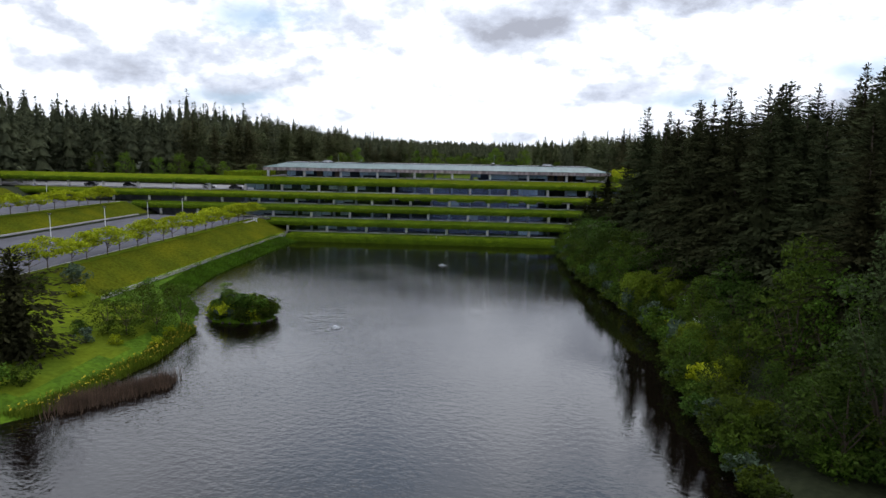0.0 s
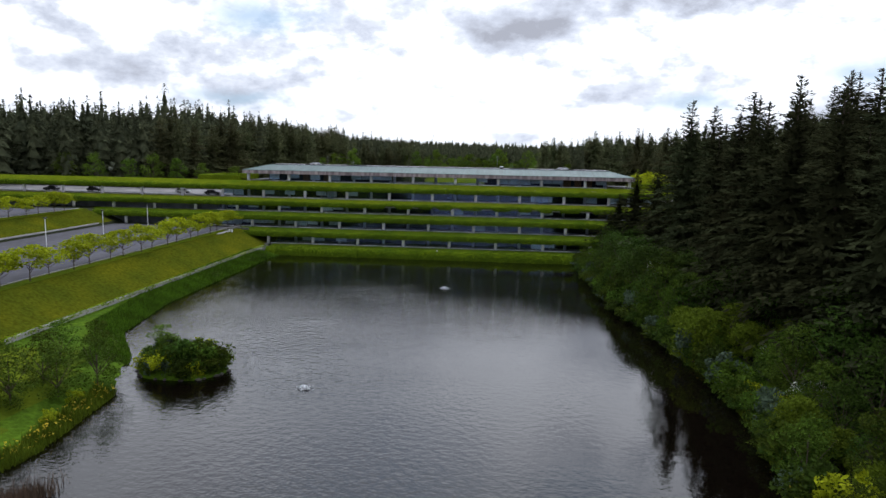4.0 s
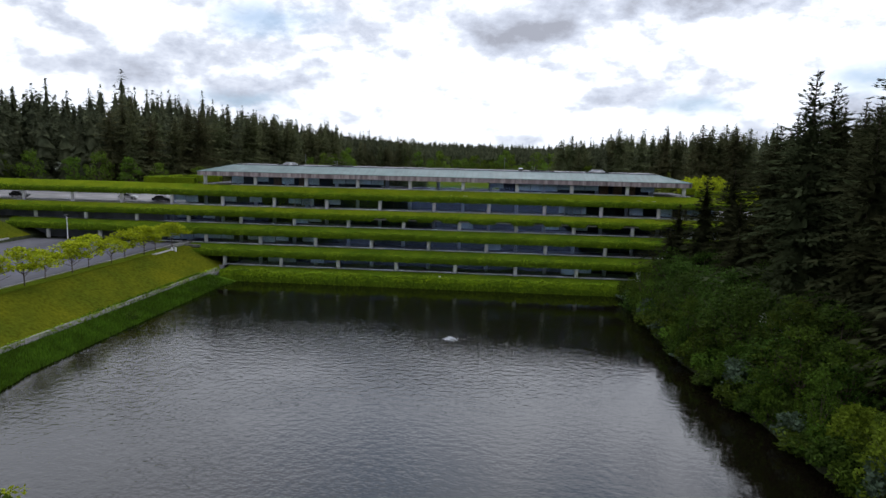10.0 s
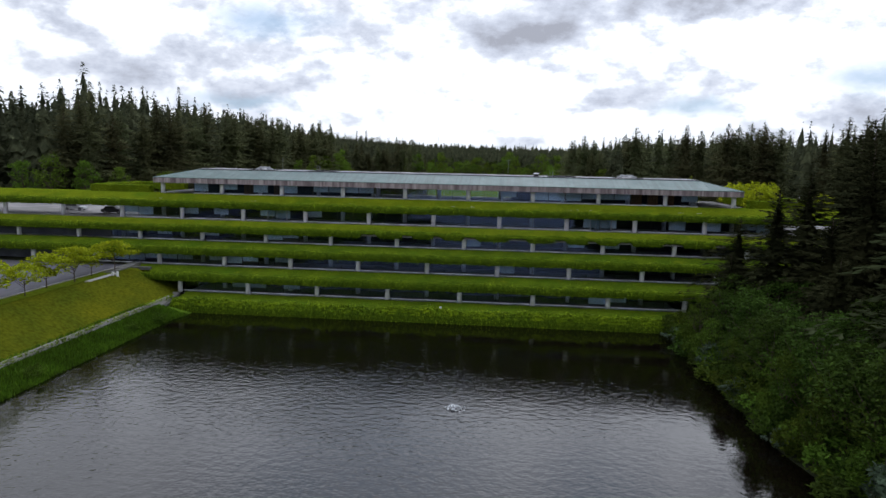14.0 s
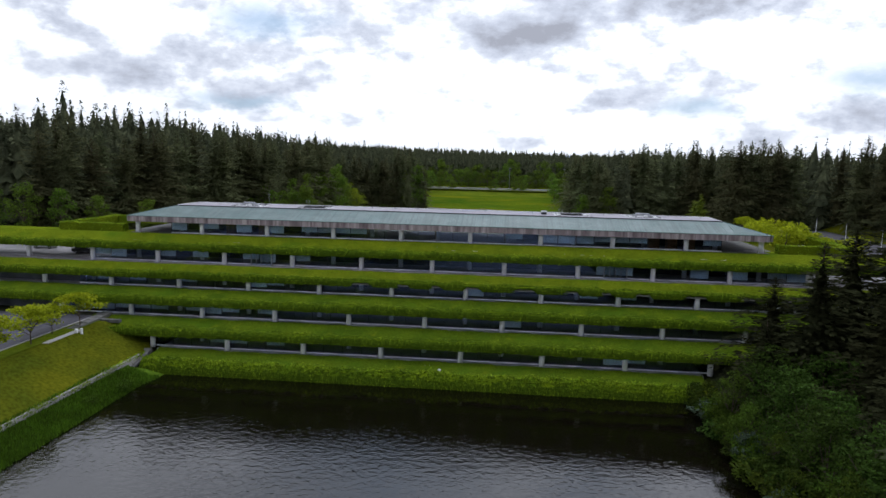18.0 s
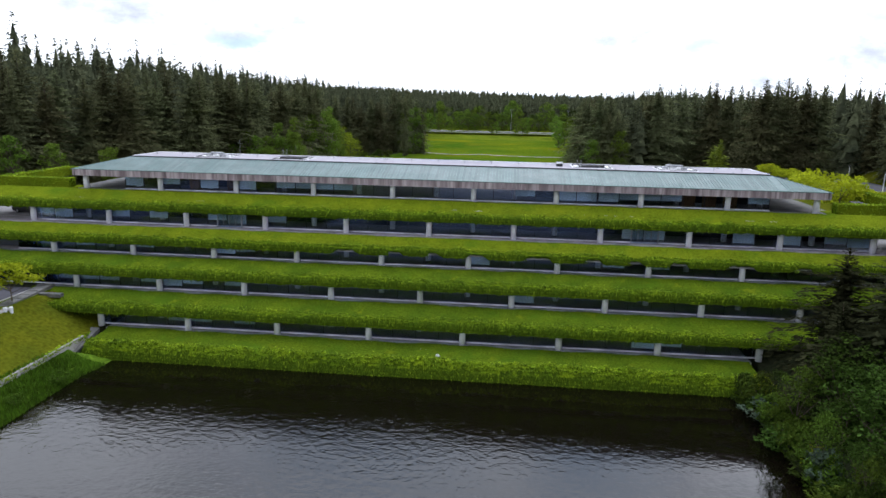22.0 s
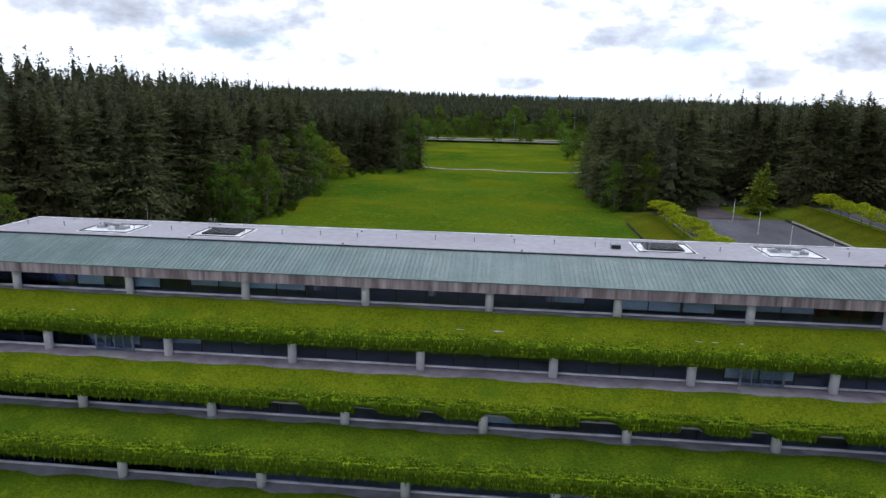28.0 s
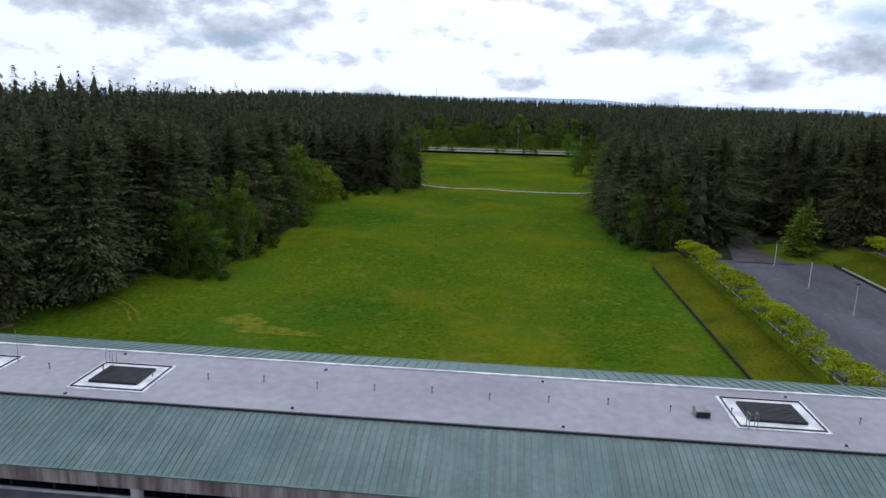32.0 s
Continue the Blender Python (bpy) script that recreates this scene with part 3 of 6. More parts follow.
def build_ground():
    xs = spread(-4500, 4500, -136, 136, 1.6)
    # steps of the ground fall on these lines
    for line in (-94.5, -86.6, -86.9, -49.6, -42.0, -42.3, -41.8, 41.8, 42.0, 42.3, 49.6, 86.6, 86.9, 94.5):
        xs = np.append(xs, line)
    xs = np.unique(np.round(xs, 2))
    ys = np.unique(np.round(np.append(spread(-1500, 4800, -215, 330, 2.2), [-2.0, -2.01, -7.2, 52, 56]), 2))
    X, Y = np.meshgrid(xs, ys)
    V = np.stack([X, Y, ground_z(X, Y)], -1).reshape(-1, 3)
    nx, ny = len(xs), len(ys)
    i = (np.arange(ny - 1)[:, None] * nx + np.arange(nx - 1)).ravel()
    F = np.stack([i, i + 1, i + 1 + nx, i + nx], 1)
    me = mesh_from("ground", V, F, [MEADOW, LAWN, BERM, BANK, FOREST_FLOOR, MUD], True)
    cx, cy = V[F].mean(1)[:, 0], V[F].mean(1)[:, 1]
    ax, cz = np.abs(cx), V[F].mean(1)[:, 2]
    k = np.full(len(F), 4)
    edge_l = np.interp(cy, [56, 86, 104, 118, 121, 140, 182, 249, 275, 300, 440], [-86, -85, -81, -79, -62, -60, -61, -78, -52, -44, -60])
    edge_r = np.interp(cy, [56, 158, 160, 204, 283, 300, 470], [42, 42, 46, 37, 45, 60, 60])
    k[(cy > 52) & (cx > edge_l) & (cx < edge_r) & (cy < 462)] = 0
    k[(cy > 300) & (cy < 462) & (ax < 75)] = 0
    k[(cy > 462) & (cy < 620) & (ax < 120)] = 1
    berm = ((ax > 42) & (ax < 50.7)) | ((ax > 86.6) & (ax < 94.6)) | ((ax > 126) & (ax < 136))
    k[berm & (((cx < 0) & (cy > -100) & (cy < 2)) | ((cx > 0) & (cy > 52) & (cy < 160)))] = 2
    k[(cx > 70) & (ax < 92) & (cy > 150) & (cy < 175)] = 1
    front_l = (cy < -2) & (cx < 0) & (cy > -215)
    sl = np.interp(cy, SHORE_Y, SHORE_L)
    k[front_l & (cx > -42) & (cx < sl + 1)] = 3
    k[front_l & (cy < -95) & (cx < sl + 1) & (ax < 130)] = 1
    k[front_l & (cy < -92) & (cx > sl - 5) & (cx < sl + 1)] = 3
    sr = np.interp(cy, SHORE_RY, SHORE_R)
    k[(cy < -84) & (cx > sr + 0.5) & (cx < sr + 5) & (cy > -112)] = 3
    k[(cy < -6) & (cx > sl + 1) & (cx < sr - 1) & (cz < 0)] = 5
    me.polygons.foreach_set("material_index", k.astype(np.int32))
    tagged(new("ground", me), "wooded valley ground with mown meadow and planted banks", "ground", kind="structure")


build_ground()
thing("water", Geo().add([(-120, -420, 0), (120, -420, 0), (120, -3, 0), (-120, -3, 0)], [(0, 1, 2, 3)]), WATER,
      "dark rippled lake reflecting a cloudy sky", "lake", kind="structure")


# ---- office building: stepped concrete floors with planted terraces ----
office = tagged(new("office_building"), "long stepped concrete office building with ivy-clad terraces and a copper roof", "office building")
REACH = [42.0, 84.0, 126.0, 168.0, 54.0]          # how far each floor's columns run to either side
BAND = [41.0, 54.0, 95.0, 137.0, 176.0]          # how far the planted edge under each floor runs
WALK = [0.7, 0.8, 0.8, 1.9, 0.9]                 # paved strip before the columns
DROP = [0.0, 0.0, 0.0, 0.08, 0.5]                # how much lower the bed's lip lies than usual


def slab(k):
    """Floor k with its sloped planting bed that overhangs the floor below."""
    y, z, w = FLOOR_Y[k], FLOOR_Z[k], BAND[k]
    yb = 2 * MIDY - y
    if k == 0:
        prof = [(y - WALK[0], z), (y - WALK[0], -1.4), (yb, -1.4), (yb, z)]
    else:
        yl = FLOOR_Y[k - 1]
        d = z - DROP[k]
        prof = [(y - WALK[k], z), (y - WALK[k] - 0.25, z - 0.55), (yl - 0.95, d - 1.32), (yl - 1.0, d - 1.45), (yl + 0.4, d - 1.45), (yl + 0.9, z - 0.75), (yb - 1, z - 0.75), (yb, z - 0.3), (yb, z)]
    if k == 4:
        # the wings of the top floor are only a narrow canopy
        canopy = prof[:5] + [(21, z - 0.75), (21, z)]
        for a, b in ((-w, -57), (57, w)):
            part("floor_slab", Geo().prism(canopy[::-1], a, b), CONCRETE, office, "narrow concrete canopy over the open colonnade")
        w = 57
    part("floor_slab", Geo().prism(prof[::-1], -w, w), CONCRETE, office, "pale cast concrete floor slab with planting bed")
    part("walkway", Geo().box(-min(w, REACH[k] + 3), min(w, REACH[k] + 3), y - WALK[k], y + 0.55, z - 0.02, z + 0.02), PAVERS if k == 3 else WALKWAY, office,
         "pinkish paved walkway" if k == 3 else "grey concrete walkway strip")


for k in range(5):
    slab(k)
for a, b in ((-57, -48.2), (48.2, 57)):
    part("terrace_floor", Geo().box(a, b, 18.2, 40, FLOOR_Z[4] + 0.004, FLOOR_Z[4] + 0.03), CONCRETE_DARK, office, "dark grey paved roof terrace floor")

column_mesh = {}


def column_at(x, y, z, h):
    key = round(h, 2)
    if key not in column_mesh:
        column_mesh[key] = Geo().tube((0, 0, 0), (0, 0, h), 0.40, 0.40, 14).mesh("column", COLUMN, False)
        column_mesh[key].polygons.foreach_set("use_smooth", [len(p.vertices) == 4 for p in column_mesh[key].polygons])
    ob = part("column", column_mesh[key], None, office)
    ob.location = (x, y, z)


SOFFIT = [FLOOR_Z[1] - 1.4, FLOOR_Z[2] - 1.4, FLOOR_Z[3] - 1.4, FLOOR_Z[4] - 1.4, 19.85]
for k in range(5):
    x = -REACH[k]
    while x <= REACH[k] + 0.1:
        column_at(x, FLOOR_Y[k], FLOOR_Z[k], SOFFIT[k] - FLOOR_Z[k] + 0.05)
        x += BAY
    # the next floor's columns go on down through this one
    if k < 4:
        x = -REACH[k + 1] if k < 3 else -54.0
        while x <= 60:
            if abs(x) <= min(60, REACH[k] + 6):
                column_at(x, FLOOR_Y[k + 1], FLOOR_Z[k], FLOOR_Z[k + 1] - 0.75 - FLOOR_Z[k])
            x += BAY
    else:
        for n in range(-4, 5):
            column_at(n * BAY, FLOOR_Y[k] + 4.37, FLOOR_Z[k], 2.6)

GLASS_X = [42.0, 60.0, 60.0, 60.0, 48.0]
pane_mesh = Geo().box(0.04, 2.92, -0.01, 0.01, 0.26, 2.22).mesh("pane", GLASS)
blind_mesh = Geo().box(0.06, 2.90, 0.06, 0.09, 1.0, 2.2).mesh("blind", BLIND)
tall_blind_mesh = Geo().box(0.06, 2.90, 0.06, 0.09, 0.6, 2.2).mesh("blind", BLIND)
wood_mesh = Geo().box(0.3, 2.3, 2.3, 2.45, 0.02, 2.3).mesh("partition", WOODPANEL)


def window_frame(h):
    g = Geo()
    g.box(0, 11.98, -0.06, 0.06, h - 0.08, h)
    for n in range(5):
        x = min(n * 2.96, 11.92)
        g.box(x, x + 0.06, -0.05, 0.05, 0.26, h - 0.08)
    return g


frames = {}
sill_mesh = Geo().box(0, 11.98, -0.10, 0.12, 0.06, 0.22).mesh("window_sill", SILL)
for k in range(5):
    y, z, h = FLOOR_Y[k] + 0.62, FLOOR_Z[k] + 0.02, 2.30
    if k not in frames:
        frames[k] = window_frame(h).mesh("window", DARK_METAL)
    x0 = -GLASS_X[k]
    for b in range(int(round(2 * GLASS_X[k] / BAY))):
        w = part("window", frames[k], None, office)
        w.location = (x0 + b * BAY, y, z)
        part("window_sill", sill_mesh, None, w, "pale window sill strip")
        cx = x0 + b * BAY + 6
        for n in range(4):
            p = part("pane", pane_mesh, None, w)
            p.location = (n * 2.96 + 0.05, 0, 0)
            p.visible_shadow = False
            u = rng.random()
            chance = 0.6 if cx < -18 else 0.55 if k > 2 and cx > 24 else 0.06
            if k == 4:
                chance = 0.0 if abs(cx) < 13 else 0.7
            if u < chance:
                bl = part("blind", blind_mesh if u < chance * 0.6 else tall_blind_mesh, None, w, "pale blue-green window blind")
                bl.location = (n * 2.96 + 0.05, 0, 0)
            elif k == 4 and abs(cx) > 13 and u < 0.9:
                bl = part("partition", wood_mesh, None, w, "brown wooden partition")
                bl.location = (n * 2.96 + 0.05, 0, 0)
    # inner walls; near-black navy puts the rooms' unlit depth into the colour
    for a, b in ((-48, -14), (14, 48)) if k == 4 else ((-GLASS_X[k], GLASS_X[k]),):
        part("inner_wall", Geo().box(a, b, y + 6.5, y + 6.7, z, z + 2.7), INNER_WALL, office, "inner wall coloured near-black for the unlit depth of the rooms")
    if k in (1, 2):
        for s in (-1, 1):
            a, b = sorted((s * 60, s * (REACH[k] + 8)))
            part("garage_wall", Geo().box(a, b, y + 1.6, y + 1.9, z, z + 2.9), DARKWALL, office, "blue-grey recessed wall")

# four-leaf glazed doors on the paved terrace
leaf = Geo()
leaf.box(0, 0.04, -0.04, 0.04, 0, 2.2).box(0.84, 0.88, -0.04, 0.04, 0, 2.2).box(0.04, 0.84, -0.04, 0.04, 0, 0.08).box(0.04, 0.84, -0.04, 0.04, 2.14, 2.2)
leaf_mesh = leaf.mesh("door_leaf", GREY_METAL)
door_pane = Geo().box(0.05, 0.83, -0.01, 0.01, 0.12, 2.1).mesh("pane", GLASS)
handle_mesh = Geo().tube((0.76, -0.09, 0.9), (0.76, -0.09, 1.4), 0.02, 0.02, 8).mesh("handle", GREY_METAL)
for s in (-29.5, 30.1):
    d = part("terrace_door", Geo().box(s - 1.9, s + 1.9, 13.25, 13.5, 15.42, 15.56).box(s - 1.9, s - 1.78, 13.3, 13.5, 13.2, 15.42).box(s + 1.78, s + 1.9, 13.3, 13.5, 13.2, 15.42),
             GREY_METAL, office, "white-framed glazed terrace doors")
    for n in range(4):
        lf = part("door_leaf", leaf_mesh, None, d)
        lf.location = (s - 1.77 + n * 0.885, 13.38, 13.21)
        pp = part("pane", door_pane, None, d)
        pp.location = lf.location
        hd = part("handle", handle_mesh, None, d)
        hd.location = lf.location
    part("door_step", Geo().box(s - 2.1, s + 2.1, 11.9, 13.1, 13.2, 13.26), CONCRETE, office)

# ---- roof ----
EX, EY0, EY1, EZ = 55.3, 16.1, 36.9, 20.85
FX, FY0, FY1, FZ = 49.0, 22.2, 30.8, 22.42
roof = part("roof", Geo().add(
    [(-EX, EY0, EZ - 0.02), (EX, EY0, EZ - 0.02), (EX, EY1, EZ - 0.02), (-EX, EY1, EZ - 0.02), (-FX, FY0, FZ - 0.02), (FX, FY0, FZ - 0.02), (FX, FY1, FZ - 0.02), (-FX, FY1, FZ - 0.02)],
    [(0, 1, 5, 4), (1, 2, 6, 5), (2, 3, 7, 6), (3, 0, 4, 7)]), COPPER, office, "green copper hipped roof")
W = 0.44
dy, dz = FY0 - EY0, FZ - EZ
panel = Geo().add([(0.02, 0, 0), (W - 0.02, 0, 0), (W - 0.02, dy, dz), (0.02, dy, dz), (0.02, 0, -0.03), (W - 0.02, 0, -0.03)], [(0, 1, 2, 3), (4, 5, 1, 0)])
panel.add([(-0.02, -0.02, -0.02), (0.02, -0.02, -0.02), (0.02, dy, dz - 0.02), (-0.02, dy, dz - 0.02), (-0.02, -0.02, 0.05), (0.02, -0.02, 0.05), (0.02, dy, dz + 0.05), (-0.02, dy, dz + 0.05)],
          [(0, 1, 5, 4), (4, 5, 6, 7), (1, 2, 6, 5), (3, 0, 4, 7)])
panel_mesh = panel.mesh("roof_panel", [COPPER, COPPER_RIB])
panel_mesh.polygons.foreach_set("material_index", np.array([0, 0, 1, 1, 1, 1], np.int32))
n_pan = int(2 * FX / W)
for i in range(n_pan):
    p = part("roof_panel", panel_mesh, None, roof)
    p.location = (-FX + i * W, EY0, EZ + 0.01)


def rib(a, b, side):
    """A raised seam of the metal roof, from a to b."""
    a, b, s = Vector(a), Vector(b), Vector(side) * 0.02
    rise = Vector((0, 0, 0.06))
    part("roof_seam", Geo().add([a - s, a + s, b + s, b - s, a - s + rise, a + s + rise, b + s + rise, b - s + rise], [(4, 5, 6, 7), (1, 2, 6, 5), (3, 0, 4, 7), (0, 1, 5, 4)]), COPPER_RIB, roof)


for sx in (-1, 1):
    for i in range(int((EX - FX) / W)):
        f = i * W / (EX - FX)
        rib((sx * (EX - i * W), EY0, EZ), (sx * (EX - i * W), EY0 + dy * f, EZ + dz * f), (1, 0, 0))
    y = EY0 + W
    while y < EY1 - W:
        f = min(1, (y - EY0) / dy, (EY1 - y) / (EY1 - FY1))
        rib((sx * EX, y, EZ), (sx * (EX - (EX - FX) * f), y, EZ + dz * f), (0, 1, 0))
        y += W
far_rib = Geo().add([(-0.02, EY1, EZ), (0.02, EY1, EZ), (0.02, FY1, FZ), (-0.02, FY1, FZ), (-0.02, EY1, EZ + 0.06), (0.02, EY1, EZ + 0.06), (0.02, FY1, FZ + 0.06), (-0.02, FY1, FZ + 0.06)],
                    [(4, 5, 6, 7), (1, 2, 6, 5), (3, 0, 4, 7), (0, 1, 5, 4)]).mesh("roof_seam", COPPER_RIB)
for i in range(int(2 * FX / (2 * W))):
    part("roof_seam", far_rib, None, roof).location = (-FX + i * 2 * W, 0, 0)
part("roof_deck", Geo().box(-FX, FX, FY0, FY1, FZ - 0.3, FZ + 0.06), MEMBRANE, office, "pale grey flat roof membrane")
edge = Geo().box(-FX - 0.08, FX + 0.08, FY0 - 0.14, FY0 + 0.02, FZ - 0.1, FZ + 0.13)
part("roof_edge", edge, DARK_METAL, office, "dark metal roof edge strip")
part("roof_edge", Geo().box(-FX, FX, FY1 - 0.1, FY1 + 0.12, FZ - 0.1, FZ + 0.16).box(-FX - 0.1, -FX + 0.08, FY0, FY1, FZ - 0.1, FZ + 0.13).box(FX - 0.08, FX + 0.1, FY0, FY1, FZ - 0.1, FZ + 0.13),
     FLASHING, office, "white roof edge flashing")
fascia = Geo().box(0.01, 4.97, -0.14, 0.14, -1.02, -0.03).mesh("fascia_panel", FASCIA)
x = -EX + 0.3
for i in range(22):
    for yy in (EY0 + 0.14, EY1 - 0.14):
        p = part("fascia_panel", fascia, None, office)
        p.location = (-54.8 + i * 4.98, yy, EZ)
side_fascia = Geo().box(-0.14, 0.14, 0.01, 5.12, -1.02, -0.03).mesh("fascia_panel", FASCIA)
for s in (-1, 1):
    for i in range(4):
        p = part("fascia_panel", side_fascia, None, office)
        p.location = (s * (EX - 0.14), EY0 + 0.15 + i * 5.14, EZ)
part("eave_trim", Geo().box(-EX - 0.05, EX + 0.05, EY0 - 0.06, EY0 + 0.05, EZ - 0.06, EZ + 0.03).box(-EX - 0.05, EX + 0.05, EY1 - 0.05, EY1 + 0.06, EZ - 0.06, EZ + 0.03), COPPER_RIB, office, "pale green copper gutter edge")
part("soffit", Geo().box(-EX + 0.3, EX - 0.3, EY0 + 0.3, EY1 - 0.3, 19.86, 20.0), CONCRETE, office, "concrete roof soffit")


def roof_well(cx, cy, w, d, filled):
    """A sunk opening in the flat roof with a raised kerb; a dark grille or air units inside."""
    well = tagged(new("roof_well"), "sunk roof opening with " + ("a dark louvred cover inside" if filled else "white air units inside"), "roof opening", "roof openings")
    z = FZ + 0.06
    kerb = Geo()
    for a, b, c, e in ((-w, w, -d, -d + 0.08), (-w, w, d - 0.08, d), (-w, -w + 0.08, -d + 0.08, d - 0.08), (w - 0.08, w, -d + 0.08, d - 0.08)):
        kerb.box(cx + a, cx + b, cy + c, cy + e, z - 0.05, z + 0.14)
    part("kerb", kerb, DARK_METAL, well)
    fl = Geo()
    for a, b, c, e in ((-w - 0.22, w + 0.22, -d - 0.22, -d), (-w - 0.22, w + 0.22, d, d + 0.22), (-w - 0.22, -w, -d, d), (w, w + 0.22, -d, d)):
        fl.box(cx + a, cx + b, cy + c, cy + e, z - 0.02, z + 0.06)
    part("flashing", fl, FLASHING, well)
    part("well_floor", Geo().box(cx - w + 0.08, cx + w - 0.08, cy - d + 0.08, cy + d - 0.08, z - 0.02, z + 0.05), FLASHING, well)
    if filled:
        part("cover", Geo().box(cx - w * 0.68, cx + w * 0.68, cy - d * 0.62, cy + d * 0.62, z + 0.05, z + 0.22), DARK_METAL, well, "dark grey louvred cover")
        for n in range(14):
            yy = cy - d * 0.6 + n * d * 1.2 / 13.5
            part("louvre", Geo().box(cx - w * 0.66, cx + w * 0.66, yy, yy + 0.08, z + 0.22, z + 0.26), DARK_METAL, well)
    else:
        for n, (ux, uy, r) in enumerate(((-0.55, 0.1, 0.42), (-0.1, 0.25, 0.5), (0.4, -0.1, 0.55), (0.1, -0.4, 0.3))):
            part("air_unit", Geo().box(cx + ux * w - r, cx + ux * w + r, cy + uy * d - r, cy + uy * d + r, z + 0.05, z + 0.35).tube((cx + ux * w, cy + uy * d, z + 0.35), (cx + ux * w, cy + uy * d, z + 0.45), r * 0.7, r * 0.6, 12),
                 FLASHING if n % 2 else GREY_METAL, well)
        part("duct", Geo().tube((cx - w * 0.5, cy + d * 0.2, z + 0.5), (cx + w * 0.4, cy - d * 0.1, z + 0.5), 0.2, 0.2, 10), GREY_METAL, well)
    lad = Geo()
    lx = cx - w * 0.85 if filled else cx + w * 0.7
    ly = cy + d - 0.1 if cx < 0 else cy - d + 0.1
    for o in (0, 0.55):
        lad.tube((lx + o, ly, z), (lx + o, ly, z + 1.15), 0.025, 0.025, 6)
        lad.tube((lx + o, ly, z + 1.15), (lx + o, ly - 0.5, z + 1.15), 0.025, 0.025, 6)
        lad.tube((lx + o, ly - 0.5, z + 1.15), (lx + o, ly - 0.5, z), 0.025, 0.025, 6)
    if filled:
        part("ladder_rail", lad, GREY_METAL, well, "steel ladder grab rails")


roof_well(-23.7, 26.0, 2.75, 2.25, True)
roof_well(23.8, 26.9, 2.85, 2.3, True)
roof_well(-36.4, 26.0, 2.75, 2.25, False)
roof_well(36.6, 26.9, 2.75, 2.3, False)

vent = tagged(new("roof_vent"), "short thin grey vent pipe standing on the flat roof", "vent pipe", "roof vents")
part("pipe", Geo().tube((0, 0, 0), (0, 0, 0.42), 0.05, 0.05, 8), GREY_METAL, vent)
part("cap", Geo().tube((0, 0, 0.42), (0, 0, 0.47), 0.08, 0.06, 8), DARK_METAL, vent)
vent.location = (-47, 26.4, FZ + 0.06)
for n in range(1, 23):
    copy_thing(vent, pose(-47 + n * 4.25, 26.3 + 0.25 * (n % 3), FZ + 0.06, 0, 0, n * 40))
drain = tagged(new("roof_drain"), "small dark roof drain dome set in the membrane", "roof drain", "roof drains")
part("dome", Geo().tube((0, 0, 0), (0, 0, 0.12), 0.16, 0.09, 10), DARK_METAL, drain)
part("ring", Geo().tube((0, 0, 0), (0, 0, 0.03), 0.28, 0.26, 12), GREY_METAL, drain)
drain.location = (-44, 30.2, FZ + 0.06)
for n, (dx_, dy_) in enumerate(((-26, 30.2), (-9, 29.6), (8, 30.0), (26, 30.0), (44, 30.2), (-26, 22.6), (-9.5, 22.8), (9, 22.8), (27, 22.9), (44, 22.8))):
    copy_thing(drain, pose(dx_, dy_, FZ + 0.06))
hood = tagged(new("exhaust_hood"), "small grey metal exhaust hood on the flat roof", "exhaust hood")
part("hood", Geo().prism([(25.6, 22.5), (25.6, 22.95), (26.0, 23.2), (26.5, 22.95), (26.5, 22.5)], 18.3, 19.3), GREY_METAL, hood)
part("hood_mouth", Geo().box(18.35, 19.25, 25.52, 25.6, 22.55, 22.9), DARK_METAL, hood)
antenna = tagged(new("antenna"), "thin steel antenna mast on the flat roof", "antenna")
part("mast", Geo().tube((-33.2, 27.4, 22.48), (-33.2, 27.4, 25.2), 0.03, 0.02, 8), GREY_METAL, antenna)
part("crossbar", Geo().tube((-33.5, 27.4, 24.6), (-32.9, 27.4, 24.6), 0.015, 0.015, 6), GREY_METAL, antenna)

# ---- ivy on the terraces ----


